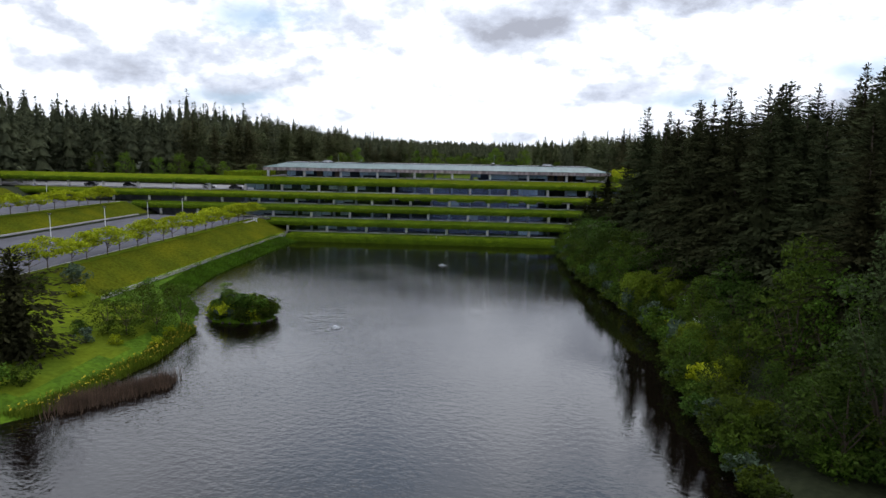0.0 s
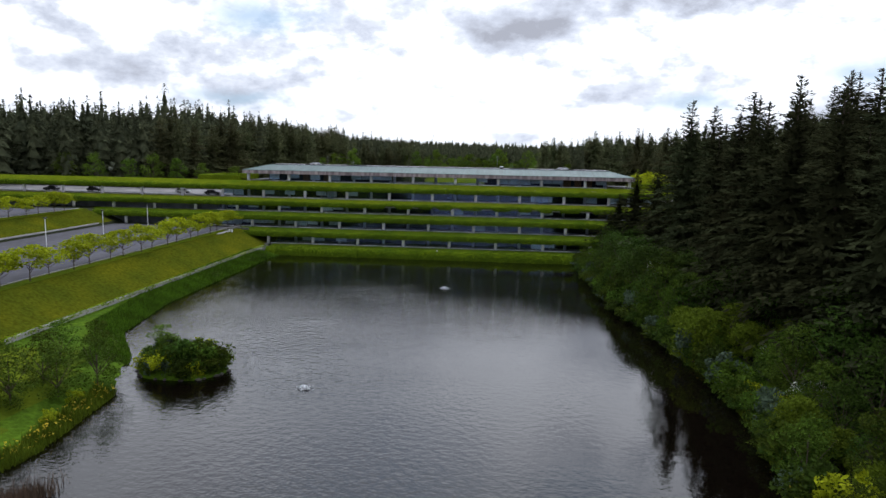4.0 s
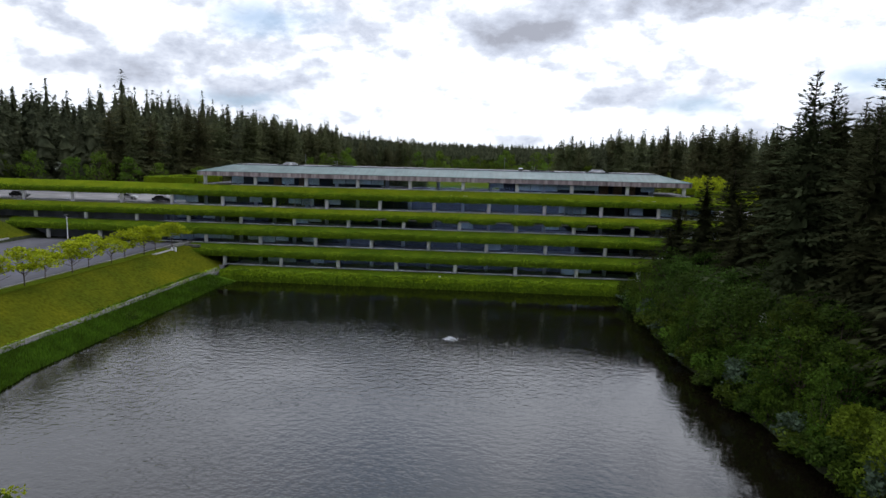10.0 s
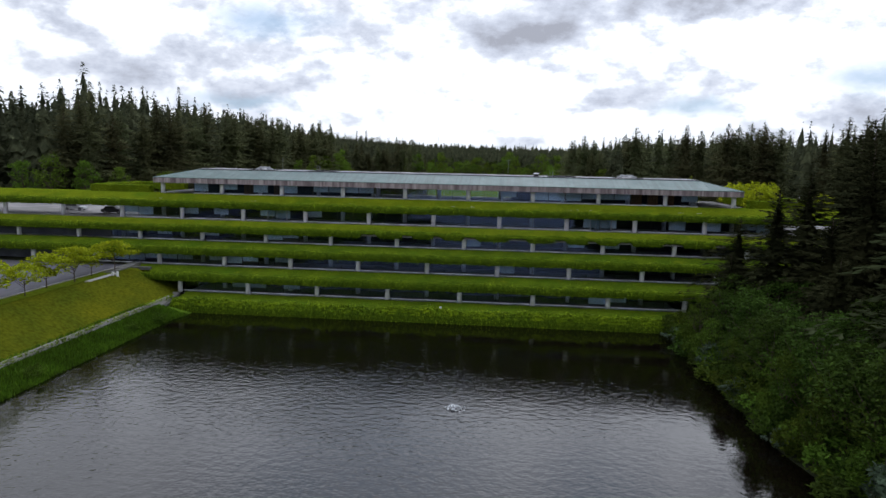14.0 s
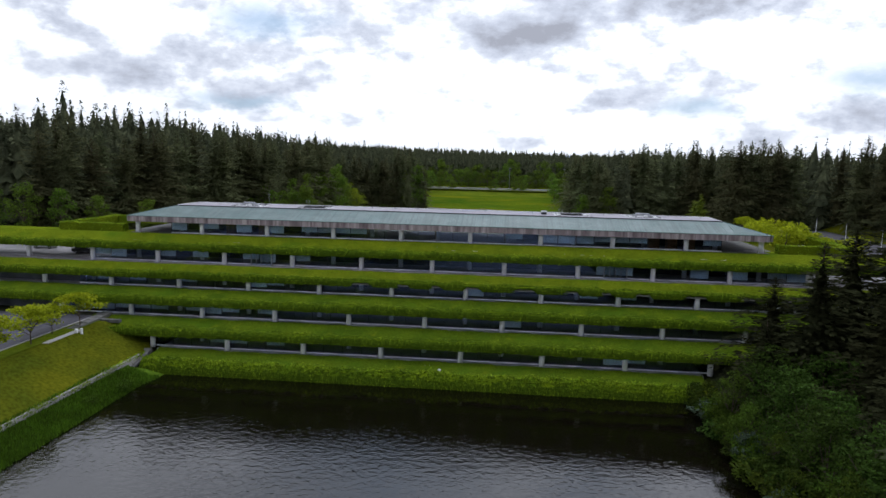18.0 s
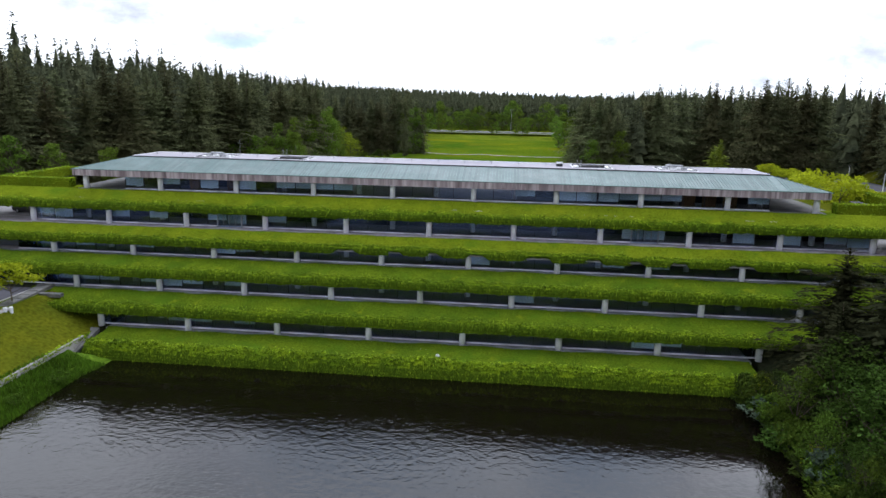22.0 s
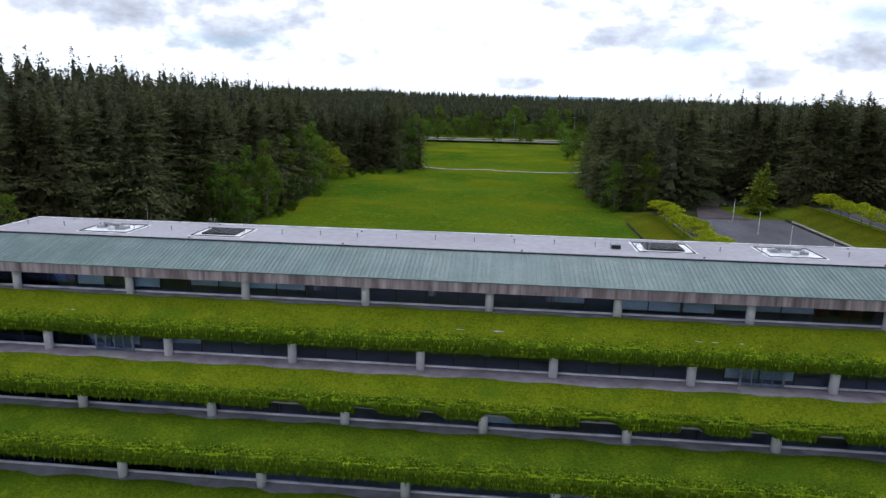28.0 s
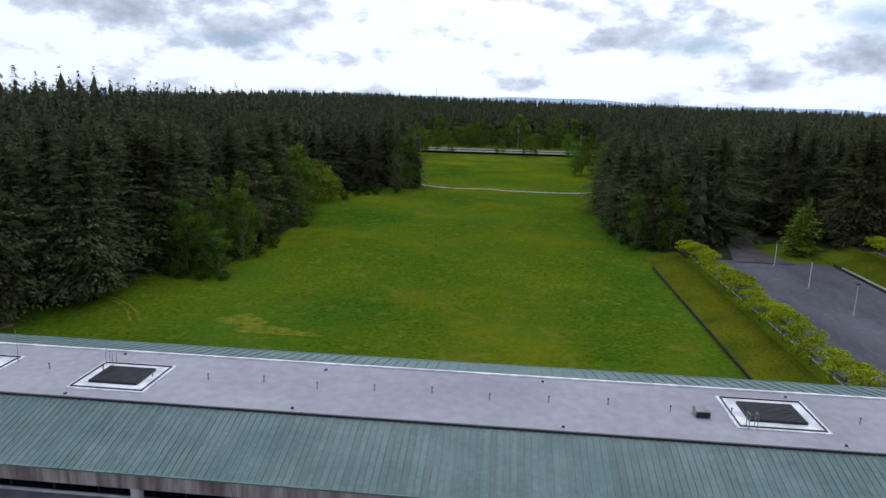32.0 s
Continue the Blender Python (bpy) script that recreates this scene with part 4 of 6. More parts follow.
def ivy_bed(k):
    """The planted slope below floor k: a lumpy bed and a fringe of leaves hanging over its edge."""
    g = np.random.default_rng(100 + k)
    w = BAND[k] - 0.3
    y1, z1 = FLOOR_Y[k] - WALK[k], FLOOR_Z[k]
    if k == 0:
        line = [(y1, z1 + 0.02), (-2.5, 1.75), (-3.9, 1.5), (-4.3, 1.78), (-5.0, 1.85), (-5.7, 1.6), (-6.2, 0.9), (-6.5, -0.3)]
    else:
        y0 = FLOOR_Y[k - 1] - 1.0
        d = z1 - DROP[k]
        line = [(y1, z1 + 0.02), (y1 - 0.4, z1 + 0.02), (y0 + 0.50, d - 0.88), (y0 + 0.25, d - 0.74), (y0 - 0.1, d - 0.74), (y0 - 0.34, d - 0.92), (y0 - 0.42, d - 1.25), (y0 - 0.40, d - 1.62), (y0 - 0.30, d - 1.86)]
    pts = []
    for (a, b), (c, d) in zip(line, line[1:]):
        n = max(1, int(math.hypot(c - a, d - b) / 0.3))
        pts += [(a + (c - a) * i / n, b + (d - b) * i / n) for i in range(n)]
    pts.append(line[-1])
    pts = np.array(pts)
    nx = int(2 * w / 0.5)
    xs = np.linspace(-w, w, nx)
    X = np.repeat(xs[None], len(pts), 0)
    Y = np.repeat(pts[:, :1], nx, 1) + g.normal(0, 0.05, X.shape)
    Z = np.repeat(pts[:, 1:], nx, 1)
    lump = 0.04 * np.sin(X * 1.7 + 2 * np.sin(Y * 1.3 + k)) + 0.05 * np.sin(X * 0.31 + Y * 1.1) + g.normal(0, 0.025, X.shape)
    along = np.arange(len(pts))[:, None] / (len(pts) - 1)
    crest = np.exp(-((along - (0.66 if k else 0.72)) / 0.12) ** 2)
    knots = np.interp(xs, np.linspace(-w, w, int(w * 1.6)), g.normal(0, 1, int(w * 1.6)))
    lump = lump + crest * (g.normal(0, 0.05 if k else 0.12, X.shape) + (0.09 if k else 0.15) * knots[None])
    Z = Z + lump * np.clip(along * 8, 0, 1) * np.clip((1 - along) * 6, 0, 1) + 0.14
    if k:
        # the fringe hangs unevenly
        hang = 0.03 * np.sin(xs * 0.8 + k) + g.normal(0, 0.05, nx)
        if k == 3:
            notch = smooth01(np.sin(xs * 0.95 + 1.2 * np.sin(xs * 0.23)) * 1.6 - 0.2) * (xs > -16)
            for row, share in ((-1, 0.62), (-2, 0.45), (-3, 0.25)):
                Z[row] += share * notch
        Z[-1] += hang
    wob = 0.18 * np.sin(xs * 0.9 + k) + 0.12 * np.sin(xs * 0.31 + 2 * k)
    Y[0] += np.minimum(wob, 0.25) + 0.1
    V = np.stack([X, Y, Z], -1).reshape(-1, 3)
    i = (np.arange(len(pts) - 1)[:, None] * nx + np.arange(nx - 1)).ravel()
    # crest and face rows take the colours with light and shade put in
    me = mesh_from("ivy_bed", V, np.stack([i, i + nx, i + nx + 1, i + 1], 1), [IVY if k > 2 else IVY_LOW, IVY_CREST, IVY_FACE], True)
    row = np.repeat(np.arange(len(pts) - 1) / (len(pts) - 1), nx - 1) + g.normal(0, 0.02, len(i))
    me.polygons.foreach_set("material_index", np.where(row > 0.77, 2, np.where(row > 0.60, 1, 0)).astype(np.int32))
    bed = tagged(new("ivy_bed", me),
                 "bright green ivy bed covering the terrace slope and hanging over its edge", "ivy", "ivy terraces", "stuff")
    # leaves: fine on the slope, dense along the crest, painted brighter for its light
    n = int(min(w, 100) * 2 * 190)
    on_slope = g.random(n) < 0.42
    u = np.where(on_slope, g.uniform(0, 0.62, n), np.clip(g.normal(0.68 if k else 0.72, 0.05, n), 0.5, 0.8))
    t = u * (len(pts) - 1)
    a = np.clip(t.astype(int), 0, len(pts) - 2)
    px = g.uniform(-w, w, n)
    col = np.clip(((px + w) / (2 * w) * (nx - 1)).astype(int), 0, nx - 1)
    base = np.stack([px, Y[a, col], Z[a, col]], -1)
    base[:, 1] -= g.uniform(0, 0.10, n)
    base[:, 2] += np.where(on_slope, g.uniform(0, 0.05, n), g.exponential(0.07, n) + 0.02 * knots[col])
    V, F = leaf_quads(base, np.where(on_slope, 0.055, 0.11 if k else 0.14), g, 0.3)
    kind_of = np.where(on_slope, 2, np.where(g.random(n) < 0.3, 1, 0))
    # shoots trailing down the face and a little past its lower edge
    m = int(min(w, 100) * 2 * 120)
    px = g.uniform(-w, w, m)
    col = np.clip(((px + w) / (2 * w) * (nx - 1)).astype(int), 0, nx - 1)
    low_end = np.where(notch[col] > 0.3, 0.80, 1.0) if k == 3 else 1.0
    a = np.clip((g.uniform(0.70, low_end, m) * (len(pts) - 1)).astype(int), 0, len(pts) - 1)
    P = np.stack([px, Y[a, col] - g.uniform(0.02, 0.16, m), Z[a, col] + 0.08], -1)
    half = np.stack([g.uniform(0.03, 0.07, m), g.normal(0, 0.02, m), 0 * px], -1)
    dn = np.stack([g.normal(0, 0.06, m), g.normal(-0.03, 0.04, m), -0.16 - np.minimum(g.exponential(0.09, m), 0.4)], -1)
    V = np.vstack([V, np.stack([P - half, P + half, P + dn + half * 0.3, P + dn - half * 0.3], 1).reshape(-1, 3)])
    F = np.arange(len(V)).reshape(-1, 4)
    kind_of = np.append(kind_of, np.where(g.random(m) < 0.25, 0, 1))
    me = mesh_from("ivy_leaves", V, F, [IVY_LEAF, IVY_SHADED, IVY_SLOPE if k > 2 else IVY_SLOPE_LOW])
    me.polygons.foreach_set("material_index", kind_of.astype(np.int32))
    leaves = tagged(new("ivy_leaves", me), kind="stuff")
    leaves.parent = bed


for k in range(5):
    ivy_bed(k)

# planted roof beds and clipped hedges at both ends of the top floor


def hedge(x0, x1, y0, y1, z0, z1, label="clipped bright green hedge on the roof terrace", seed=1):
    g = np.random.default_rng(seed)
    top = Geo().box(x0, x1, y0, y1, z0, z1 - 0.08)
    h = tagged(new("hedge"), label, "hedge", "hedges")
    part("foliage_core", top, IVY, h)
    n = int(((x1 - x0) * (y1 - y0) + (z1 - z0) * 2 * (x1 - x0 + y1 - y0)) * 22)
    f = g.integers(0, 5, n)
    P = np.stack([g.uniform(x0, x1, n), g.uniform(y0, y1, n), g.uniform(z0, z1, n)], -1)
    P[f < 2, 2] = z1 - 0.06
    P[f == 2, 1] = y0
    P[f == 3, 0] = x0
    P[f == 4, 0] = x1
    V, F = leaf_quads(P, np.full(n, 0.17), g, 0.2)
    part("leaves", mesh_from("leaves", V, F, IVY_LEAF), None, h)


for s in (-1, 1):
    a, b = sorted((s * 56.5, s * 70))
    part("roof_bed", Geo().box(min(s * 55.6, s * 172), max(s * 55.6, s * 172), 17.0, 20.5, 17.2, 17.75), IVY, office, "ivy-planted flat roof")
    hedge(min(s * 56.8, s * 69), max(s * 56.8, s * 69), 17.4, 19.0, 17.66, 19.2, seed=5 + s)
    hedge(min(s * 67.4, s * 69), max(s * 67.4, s * 69), 19.1, 33, 17.66, 19.2, seed=9 + s)
    hedge(min(s * 57.5, s * 69), max(s * 57.5, s * 69), 33.1, 34.6, 17.66, 19.2, seed=13 + s)


# ---- walls, car parks, road ----
for s, y0, y1, foot in ((-1, -94, -3, 0.6), (1, 56, 146, 3.4)):
    top = 2.05 if s < 0 else 4.75
    wall = tagged(new("retaining_wall"), "low pale concrete retaining wall at the foot of a planted slope" if s < 0 else "low dark olive retaining wall beside the meadow", "wall", kind="structure")
    n = int((y1 - y0) / 3.0)
    seg = Geo().box(-0.15, 0.15, 0.012, 2.988, foot, top).mesh("wall_segment", CONCRETE if s < 0 else OLIVE_WALL)
    for i in range(n):
        p = part("wall_segment", seg, None, wall)
        p.location = (s * 42.0, y0 + i * 3.0, 0)
    wall = tagged(new("retaining_wall"), "low concrete wall between the car park and a planted slope", "wall", kind="structure")
    seg = Geo().box(-0.15, 0.15, 0.012, 2.988, 5.5, 6.62).mesh("wall_segment", CONCRETE)
    for i in range(n):
        p = part("wall_segment", seg, None, wall)
        p.location = (s * 86.7, y0 + i * 3.0, 0)

for s, y0, y1 in ((-1, -99, 3), (1, 50, 152)):
    for lvl, (a, b, z) in enumerate(((53.2, 86.4, 5.80), (96.6, 125.5, 9.60))):
        x0, x1 = sorted((s * a, s * b))
        thing("car_park", Geo().box(x0, x1, y0, y1, z - 0.3, z), ASPHALT, "weathered dark grey asphalt car park", "car park", kind="structure")
        kx = sorted((s * (a - 0.02), s * (a - 0.2)))
        thing("kerb", Geo().box(kx[0], kx[1], y0, y1, z - 0.3, z + 0.12), CONCRETE, "pale concrete kerb along the car park", "kerb", kind="structure")
        wx = sorted((s * (a - 0.2), s * (a - (2.6 if lvl == 0 else 2.4))))
        thing("tree_strip", Geo().box(wx[0], wx[1], y0, y1, z - 0.3, z + 0.02), LAWN, "bare earth strip under the car park trees", "planting strip", kind="structure")

# drive leaving the far car park into the woods
pts = [(70, 150), (70, 160), (71, 170), (74, 180), (80, 190), (90, 200), (104, 208)]
V, F = [], []
for i, (x, y) in enumerate(pts):
    q = pts[min(i + 1, len(pts) - 1)], pts[max(i - 1, 0)]
    d = Vector((q[0][0] - q[1][0], q[0][1] - q[1][1])).normalized()
    wdt = (7.5, 5.0, 3.4, 3.0, 2.8, 2.8, 2.8)[i]
    for sgn in (-1, 1):
        X, Y = x + sgn * d.y * wdt, y - sgn * d.x * wdt
        V.append((X, Y, max(float(ground_z(X, Y)), 4.6 if i > 1 else 5.5) + 0.25))
    if i:
        F.append((2 * i - 2, 2 * i - 1, 2 * i + 1, 2 * i))
thing("drive", mesh_from("drive", V, F, DRIVE), None, "curved asphalt drive leading into the woods", "road", kind="structure")

# gravel path across the meadow and the highway beyond it


def ribbon(name, pts, width, lift, material, label, category):
    V, F = [], []
    fine = []
    for (x0, y0), (x1, y1) in zip(pts, pts[1:]):
        n = max(1, int(math.hypot(x1 - x0, y1 - y0) / 2.0))
        fine += [(x0 + (x1 - x0) * q / n, y0 + (y1 - y0) * q / n) for q in range(n)]
    pts = fine + [pts[-1]]
    for i, (x, y) in enumerate(pts):
        a, b = pts[max(i - 1, 0)], pts[min(i + 1, len(pts) - 1)]
        d = Vector((b[0] - a[0], b[1] - a[1])).normalized()
        for sgn in (1, -1):
            X, Y = x - sgn * d.y * width / 2, y + sgn * d.x * width / 2
            V.append((X, Y, max(float(ground_z(x, y)), float(ground_z(X, Y))) + lift))
        if i:
            F.append((2 * i - 2, 2 * i - 1, 2 * i + 1, 2 * i))
    return thing(name, mesh_from(name, V, F, material), None, label, category, kind="structure")


ribbon("path", [(-60, 309), (-50, 306), (-38, 301), (-21, 295), (-8, 291), (6, 288.5), (20, 289), (34, 291), (48, 294), (60, 297)], 2.6, 0.12, PATHM, "pale gravel path crossing the meadow", "path")
for y in (482, 506):
    ribbon("highway", [(x, y) for x in range(-260, 261, 20)], 11, 0.5, ROADGREY, "grey highway lanes beyond the meadow", "road")
rail = tagged(new("guard_rail"), "long grey steel guard rail beside the highway", "guard rail")
for x in range(-140, 141, 14):
    z = float(ground_z(x, 474))
    part("rail", Geo().box(x, x + 13.9, 474, 474.12, z + 0.5, z + 0.9), CONCRETE, rail)
    part("post", Geo().box(x + 6.8, x + 7.0, 474.14, 474.3, z, z + 0.9), CONCRETE, rail)


def lamp_post(h, label, arm=False):
    lamp = tagged(new("street_lamp"), label, "street lamp", "car park lamps")
    part("base", Geo().tube((0, 0, 0), (0, 0, 0.5), 0.22, 0.2, 10), CONCRETE, lamp)
    part("pole", Geo().tube((0, 0, 0.5), (0, 0, h), 0.085, 0.06, 8), COLUMN, lamp)
    part("head", Geo().box(-0.32, 0.32, -0.22, 0.22, h, h + 0.16).tube((0, 0, h - 0.2), (0, 0, h), 0.1, 0.16, 8), DARK_METAL, lamp, "dark box-shaped lamp head")
    part("diffuser", Geo().box(-0.26, 0.26, -0.17, 0.17, h - 0.03, h - 0.005), LAMP_GLASS, lamp)
    return lamp


lamp = lamp_post(6.3, "white-painted car park lamp post with a dark square head")
lamp.location = (-70.8, -8, 5.80)
for n in range(1, 5):
    copy_thing(lamp, pose(-70.8, -8 - 19 * n, 5.80))
for n in range(6):
    copy_thing(lamp, pose(70.8, 146 - 19.2 * n, 5.80))
for n in range(4):
    copy_thing(lamp, pose(-111, -10 - 19 * n, 9.60))
    copy_thing(lamp, pose(111, 70 + 19 * n, 9.60))
high = tagged(new("street_lamp"), "tall grey highway lamp mast", "street lamp", "highway lamps")
part("pole", Geo().tube((0, 0, 0), (0, 0, 19), 0.16, 0.1, 8), GREY_METAL, high)
part("head", Geo().box(-1.2, 1.2, -0.3, 0.3, 19, 19.3), GREY_METAL, high)
high.location = (12.7, 518, float(ground_z(12.7, 518)))
copy_thing(high, pose(62, 518, float(ground_z(62, 518))))
mast = tagged(new("radio_mast"), "thin distant radio mast above the woods", "mast")
part("pole", Geo().tube((-114, 1081, 10), (-114, 1081, 66), 0.5, 0.3, 6), GREY_METAL, mast)

# entrance deck behind the open end of the fourth floor, with parked cars
for s in (-1, 1):
    a, b = sorted((s * 60, s * 168))
    thing("deck", Geo().box(a, b, 16.5, 46, 12.6, 13.21), ROADGREY, "pale concrete entrance court behind the colonnade", "courtyard", kind="structure")


def car_model(name, paint, label):
    c = tagged(new(name), label, "car", "parked cars")
    prof = [(-2.15, 0.45), (-2.2, 0.8), (-2.05, 0.95), (-1.3, 1.0), (1.25, 0.95), (2.1, 0.8), (2.2, 0.5), (2.1, 0.32), (-2.1, 0.32)]
    body = Geo()
    body.add([(x, y, z) for y in (-0.88, 0.88) for x, z in prof],
             [tuple(range(9)), tuple(range(17, 8, -1))] + [((i + 1) % 9, i, 9 + i, 9 + (i + 1) % 9) for i in range(9)])
    part("body", body, paint, c)
    cab = [(-1.75, 0.98), (-1.35, 1.42), (0.25, 1.45), (0.95, 0.97)]
    for nm, mt, o, t in (("windows", DARK_METAL, 0.80, 0.66), ):
        g = Geo().add([(x, sy * (o if z < 1.1 else t), z) for sy in (-1, 1) for x, z in cab], [(0, 1, 2, 3), (7, 6, 5, 4), (1, 0, 4, 5), (3, 2, 6, 7), (0, 3, 7, 4)])
        part(nm, g, mt, c)
    part("car_roof", Geo().box(-1.36, 0.26, -0.66, 0.66, 1.42, 1.48), paint, c)
    for wx in (-1.35, 1.35):
        for sy in (-1, 1):
            wh = part("wheel", Geo().tube((wx, sy * 0.72, 0.32), (wx, sy * 0.9, 0.32), 0.32, 0.32, 14), RUBBER, c)
            part("rim", Geo().tube((wx, sy * 0.9, 0.32), (wx, sy * 0.91, 0.32), 0.19, 0.19, 10), GREY_METAL, wh)
    return c


c1 = car_model("car", CAR_WHITE, "silver-white saloon car parked on the entrance court")
c2 = car_model("car", CAR_DARK, "dark saloon car parked under the colonnade")
c1.matrix_world = pose(-77, 24, 13.16, 0, 0, 4)
c2.matrix_world = pose(-104, 22, 13.16, 0, 0, 2)
copy_thing(c2, pose(-118, 22, 13.16, 0, 0, 180))
copy_thing(c2, pose(-66, 20, 13.16, 0, 0, 5))
copy_thing(c2, pose(62, 24, 13.16, 0, 0, 0))

# concrete strip between bank and building
thing("gutter", Geo().prism([(-7.5, 0.2), (-7.5, 0.5), (-1.4, 2.2), (-1.4, 1.7)], -42.6, -41.4), CONCRETE_DARK, "narrow concrete drain strip beside the lowest terrace", "drain", kind="structure")

# ---- plants ----


def conifer_mesh(h, r, seed, dense=1.0, size=0.42, bare=0.12, core=0.0):
    """Crown of a fir: whorls of drooping boughs carrying sprays of needles, with gaps and uneven reach; core: a dark inner cone."""
    g = np.random.default_rng(seed)
    C, D, S, W_ = [], [], [], []
    z = h * bare
    lop = 1 + g.normal(0, 0.22, 9)
    full = g.uniform(0.50, 0.68)                     # the crown tapers over this share of the height
    while z < h - 0.3:
        t = z / h
        reach = r * min(1.0, (1 - t) / full) ** 0.85 * (0.62 + 0.38 * min(1, (t - bare) / 0.12 + 0.2)) + 0.18
        whorl = g.uniform(0.72, 1.2)
        n = max(4, int((9 - 4 * t) * g.uniform(0.8, 1.25)))
        ph = g.uniform(0, 6.283)
        for i in range(n):
            a = ph + 6.283 * i / n + g.normal(0, 0.3)
            L = reach * whorl * g.uniform(0.5, 1.3) * lop[int((a % 6.283) / 6.284 * 9)]
            zb = z + g.normal(0, 0.35) * (1 - t)
            rise, droop = g.uniform(0.0, 0.2) + 0.5 * t ** 2, g.uniform(0.2, 0.5) * (1.15 - 0.7 * t)
            m = max(2, int(L / (size * (0.5 if t < 0.7 else 0.36))))
            u = np.sort(g.uniform(0.12, 1.0, m)) * L
            lat = g.normal(0, 0.17, m) * (0.35 * L + 0.6 * u)
            x, y = u * math.cos(a) - lat * math.sin(a), u * math.sin(a) + lat * math.cos(a)
            zz = zb + rise * u - droop * u * u / max(L, 0.6) + g.normal(0, 0.10, m)
            C.append(np.stack([x, y, zz], -1))
            b = a + np.arctan2(lat, u + 0.2) * 1.5 + g.normal(0, 0.35, m)
            D.append(np.stack([np.cos(b), np.sin(b), rise - 2 * droop * u / max(L, 0.6) + g.normal(0, 0.15, m)], -1))
            fine = 0.58 + 0.42 * min(1, (1 - t) / 0.4)
            S.append(size * g.uniform(0.7, 1.35, m) * fine)
            W_.append(np.full(m, 0.46))
        z += (0.66 / dense if t < 0.66 else 0.46) * g.uniform(0.75, 1.3)
    for q in range(7):
        C.append(np.array([[0, 0, h - 0.3 * q]])); D.append(np.array([[0.3 * math.cos(q * 2.4), 0.3 * math.sin(q * 2.4), 1.0]])); S.append(np.array([0.26])); W_.append(np.array([0.3]))
    C, D, S, W_ = np.concatenate(C), np.concatenate(D), np.concatenate(S)[:, None], np.concatenate(W_)[:, None]
    D /= np.linalg.norm(D, axis=1)[:, None]
    side = np.cross(D, [0, 0, 1.0]) + g.normal(0, 0.3, D.shape)
    side /= np.linalg.norm(side, axis=1)[:, None]
    down = np.array([0, 0, -1.0])
    V = np.stack([C - D * S, C + side * S * W_ + down * S * 0.22, C + D * S * 1.1, C - side * S * W_ + down * S * 0.22], 1).reshape(-1, 3)
    b = np.arange(len(C))[:, None] * 4
    F = np.concatenate([b + [0, 1, 2], b + [0, 2, 3]])
    if core:
        V2, F2 = skirt_cone(h * 0.89, r * core, h * max(bare, 0.04), g, 14, 13)
        F = np.concatenate([F, F2 + len(V)])
        V = np.vstack([V, V2])
    return V, F


def skirt_cone(h, r, z0, g, seg=9, lay=7):
    """A ragged inner cone in layers that closes the crown."""
    V, F, o = [], [], 0
    for i in range(lay):
        t = i / lay
        a = np.arange(seg) * 6.283 / seg + g.uniform(0, 1) + g.normal(0, 1.2 / seg, seg)
        rr = r * min(1.0, (1 - t) / 0.6) * g.uniform(0.7, 1.3, seg) * np.where(np.arange(seg) % 2, 0.5, 1.0)
        V.append(np.vstack([np.stack([rr * np.cos(a), rr * np.sin(a), z0 + (h - z0) * t - 0.28 * rr + g.normal(0, 0.5, seg) * h / 30], -1), [[0, 0, min(h, z0 + (h - z0) * (t + 1.25 / lay))]]]))
        F.append(np.stack([np.arange(seg), (np.arange(seg) + 1) % seg, np.full(seg, seg)], 1) + o)
        o += seg + 1
    return np.vstack(V), np.vstack(F)


def trunk_geo(h, r, seed=0, lean=0.0, n=7, segs=5):
    g = np.random.default_rng(seed)
    geo = Geo()
    p = Vector((0, 0, -0.3))
    for i in range(segs):
        q = Vector((lean * (i + 1) / segs + g.normal(0, 0.03 * h / 10), g.normal(0, 0.03 * h / 10), h * (i + 1) / segs))
        geo.tube(p, q, r * (1 - 0.9 * i / segs), r * (1 - 0.9 * (i + 1) / segs), n)
        p = q
    return geo


def broad_crown(h, r, z0, seed, n, size, clumps=26, squash=0.8, droop=0.0, flat=0.25):
    """Leaf clumps gathered round boughs, with gaps between them and an uneven outline."""
    g = np.random.default_rng(seed)
    C = []
    for i in range(clumps):
        a, u, v = g.uniform(0, 6.283), math.sqrt(g.random()), g.random()
        zz = z0 + (h - z0) * v
        prof = math.sin(math.pi * min(1, max(0.08, v * 0.85 + 0.12))) ** 0.7
        c = np.array([r * u * prof * math.cos(a), r * u * prof * math.sin(a), zz])
        rad = r * g.uniform(0.22, 0.42)
        k = n // clumps
        d = g.normal(size=(k, 3))
        d /= np.linalg.norm(d, axis=1)[:, None]
        P = c + d * (rad * g.uniform(0.55, 1.05, (k, 1))) * np.array([1, 1, squash])
        if droop:
            P[:, 2] -= droop * g.random(k) * (np.hypot(P[:, 0], P[:, 1]) / r) ** 1.5
        C.append(P)
    C = np.concatenate(C)
    C[:, 2] = np.maximum(C[:, 2], 0.15)
    return leaf_quads(C, np.full(len(C), size), g, flat)


def limbs_geo(h, r, z0, seed, n=7, rad=0.1):
    g = np.random.default_rng(seed)
    geo = trunk_geo(h * 0.8, rad, seed)
    for i in range(n):
        a = 6.283 * i / n + g.normal(0, 0.3)
        zb = z0 * g.uniform(0.7, 1.3)
        L = r * g.uniform(0.55, 0.9)
        geo.tube((0, 0, zb), (L * math.cos(a), L * math.sin(a), zb + (h - z0) * g.uniform(0.35, 0.7)), rad * 0.5, rad * 0.12, 5)
    return geo


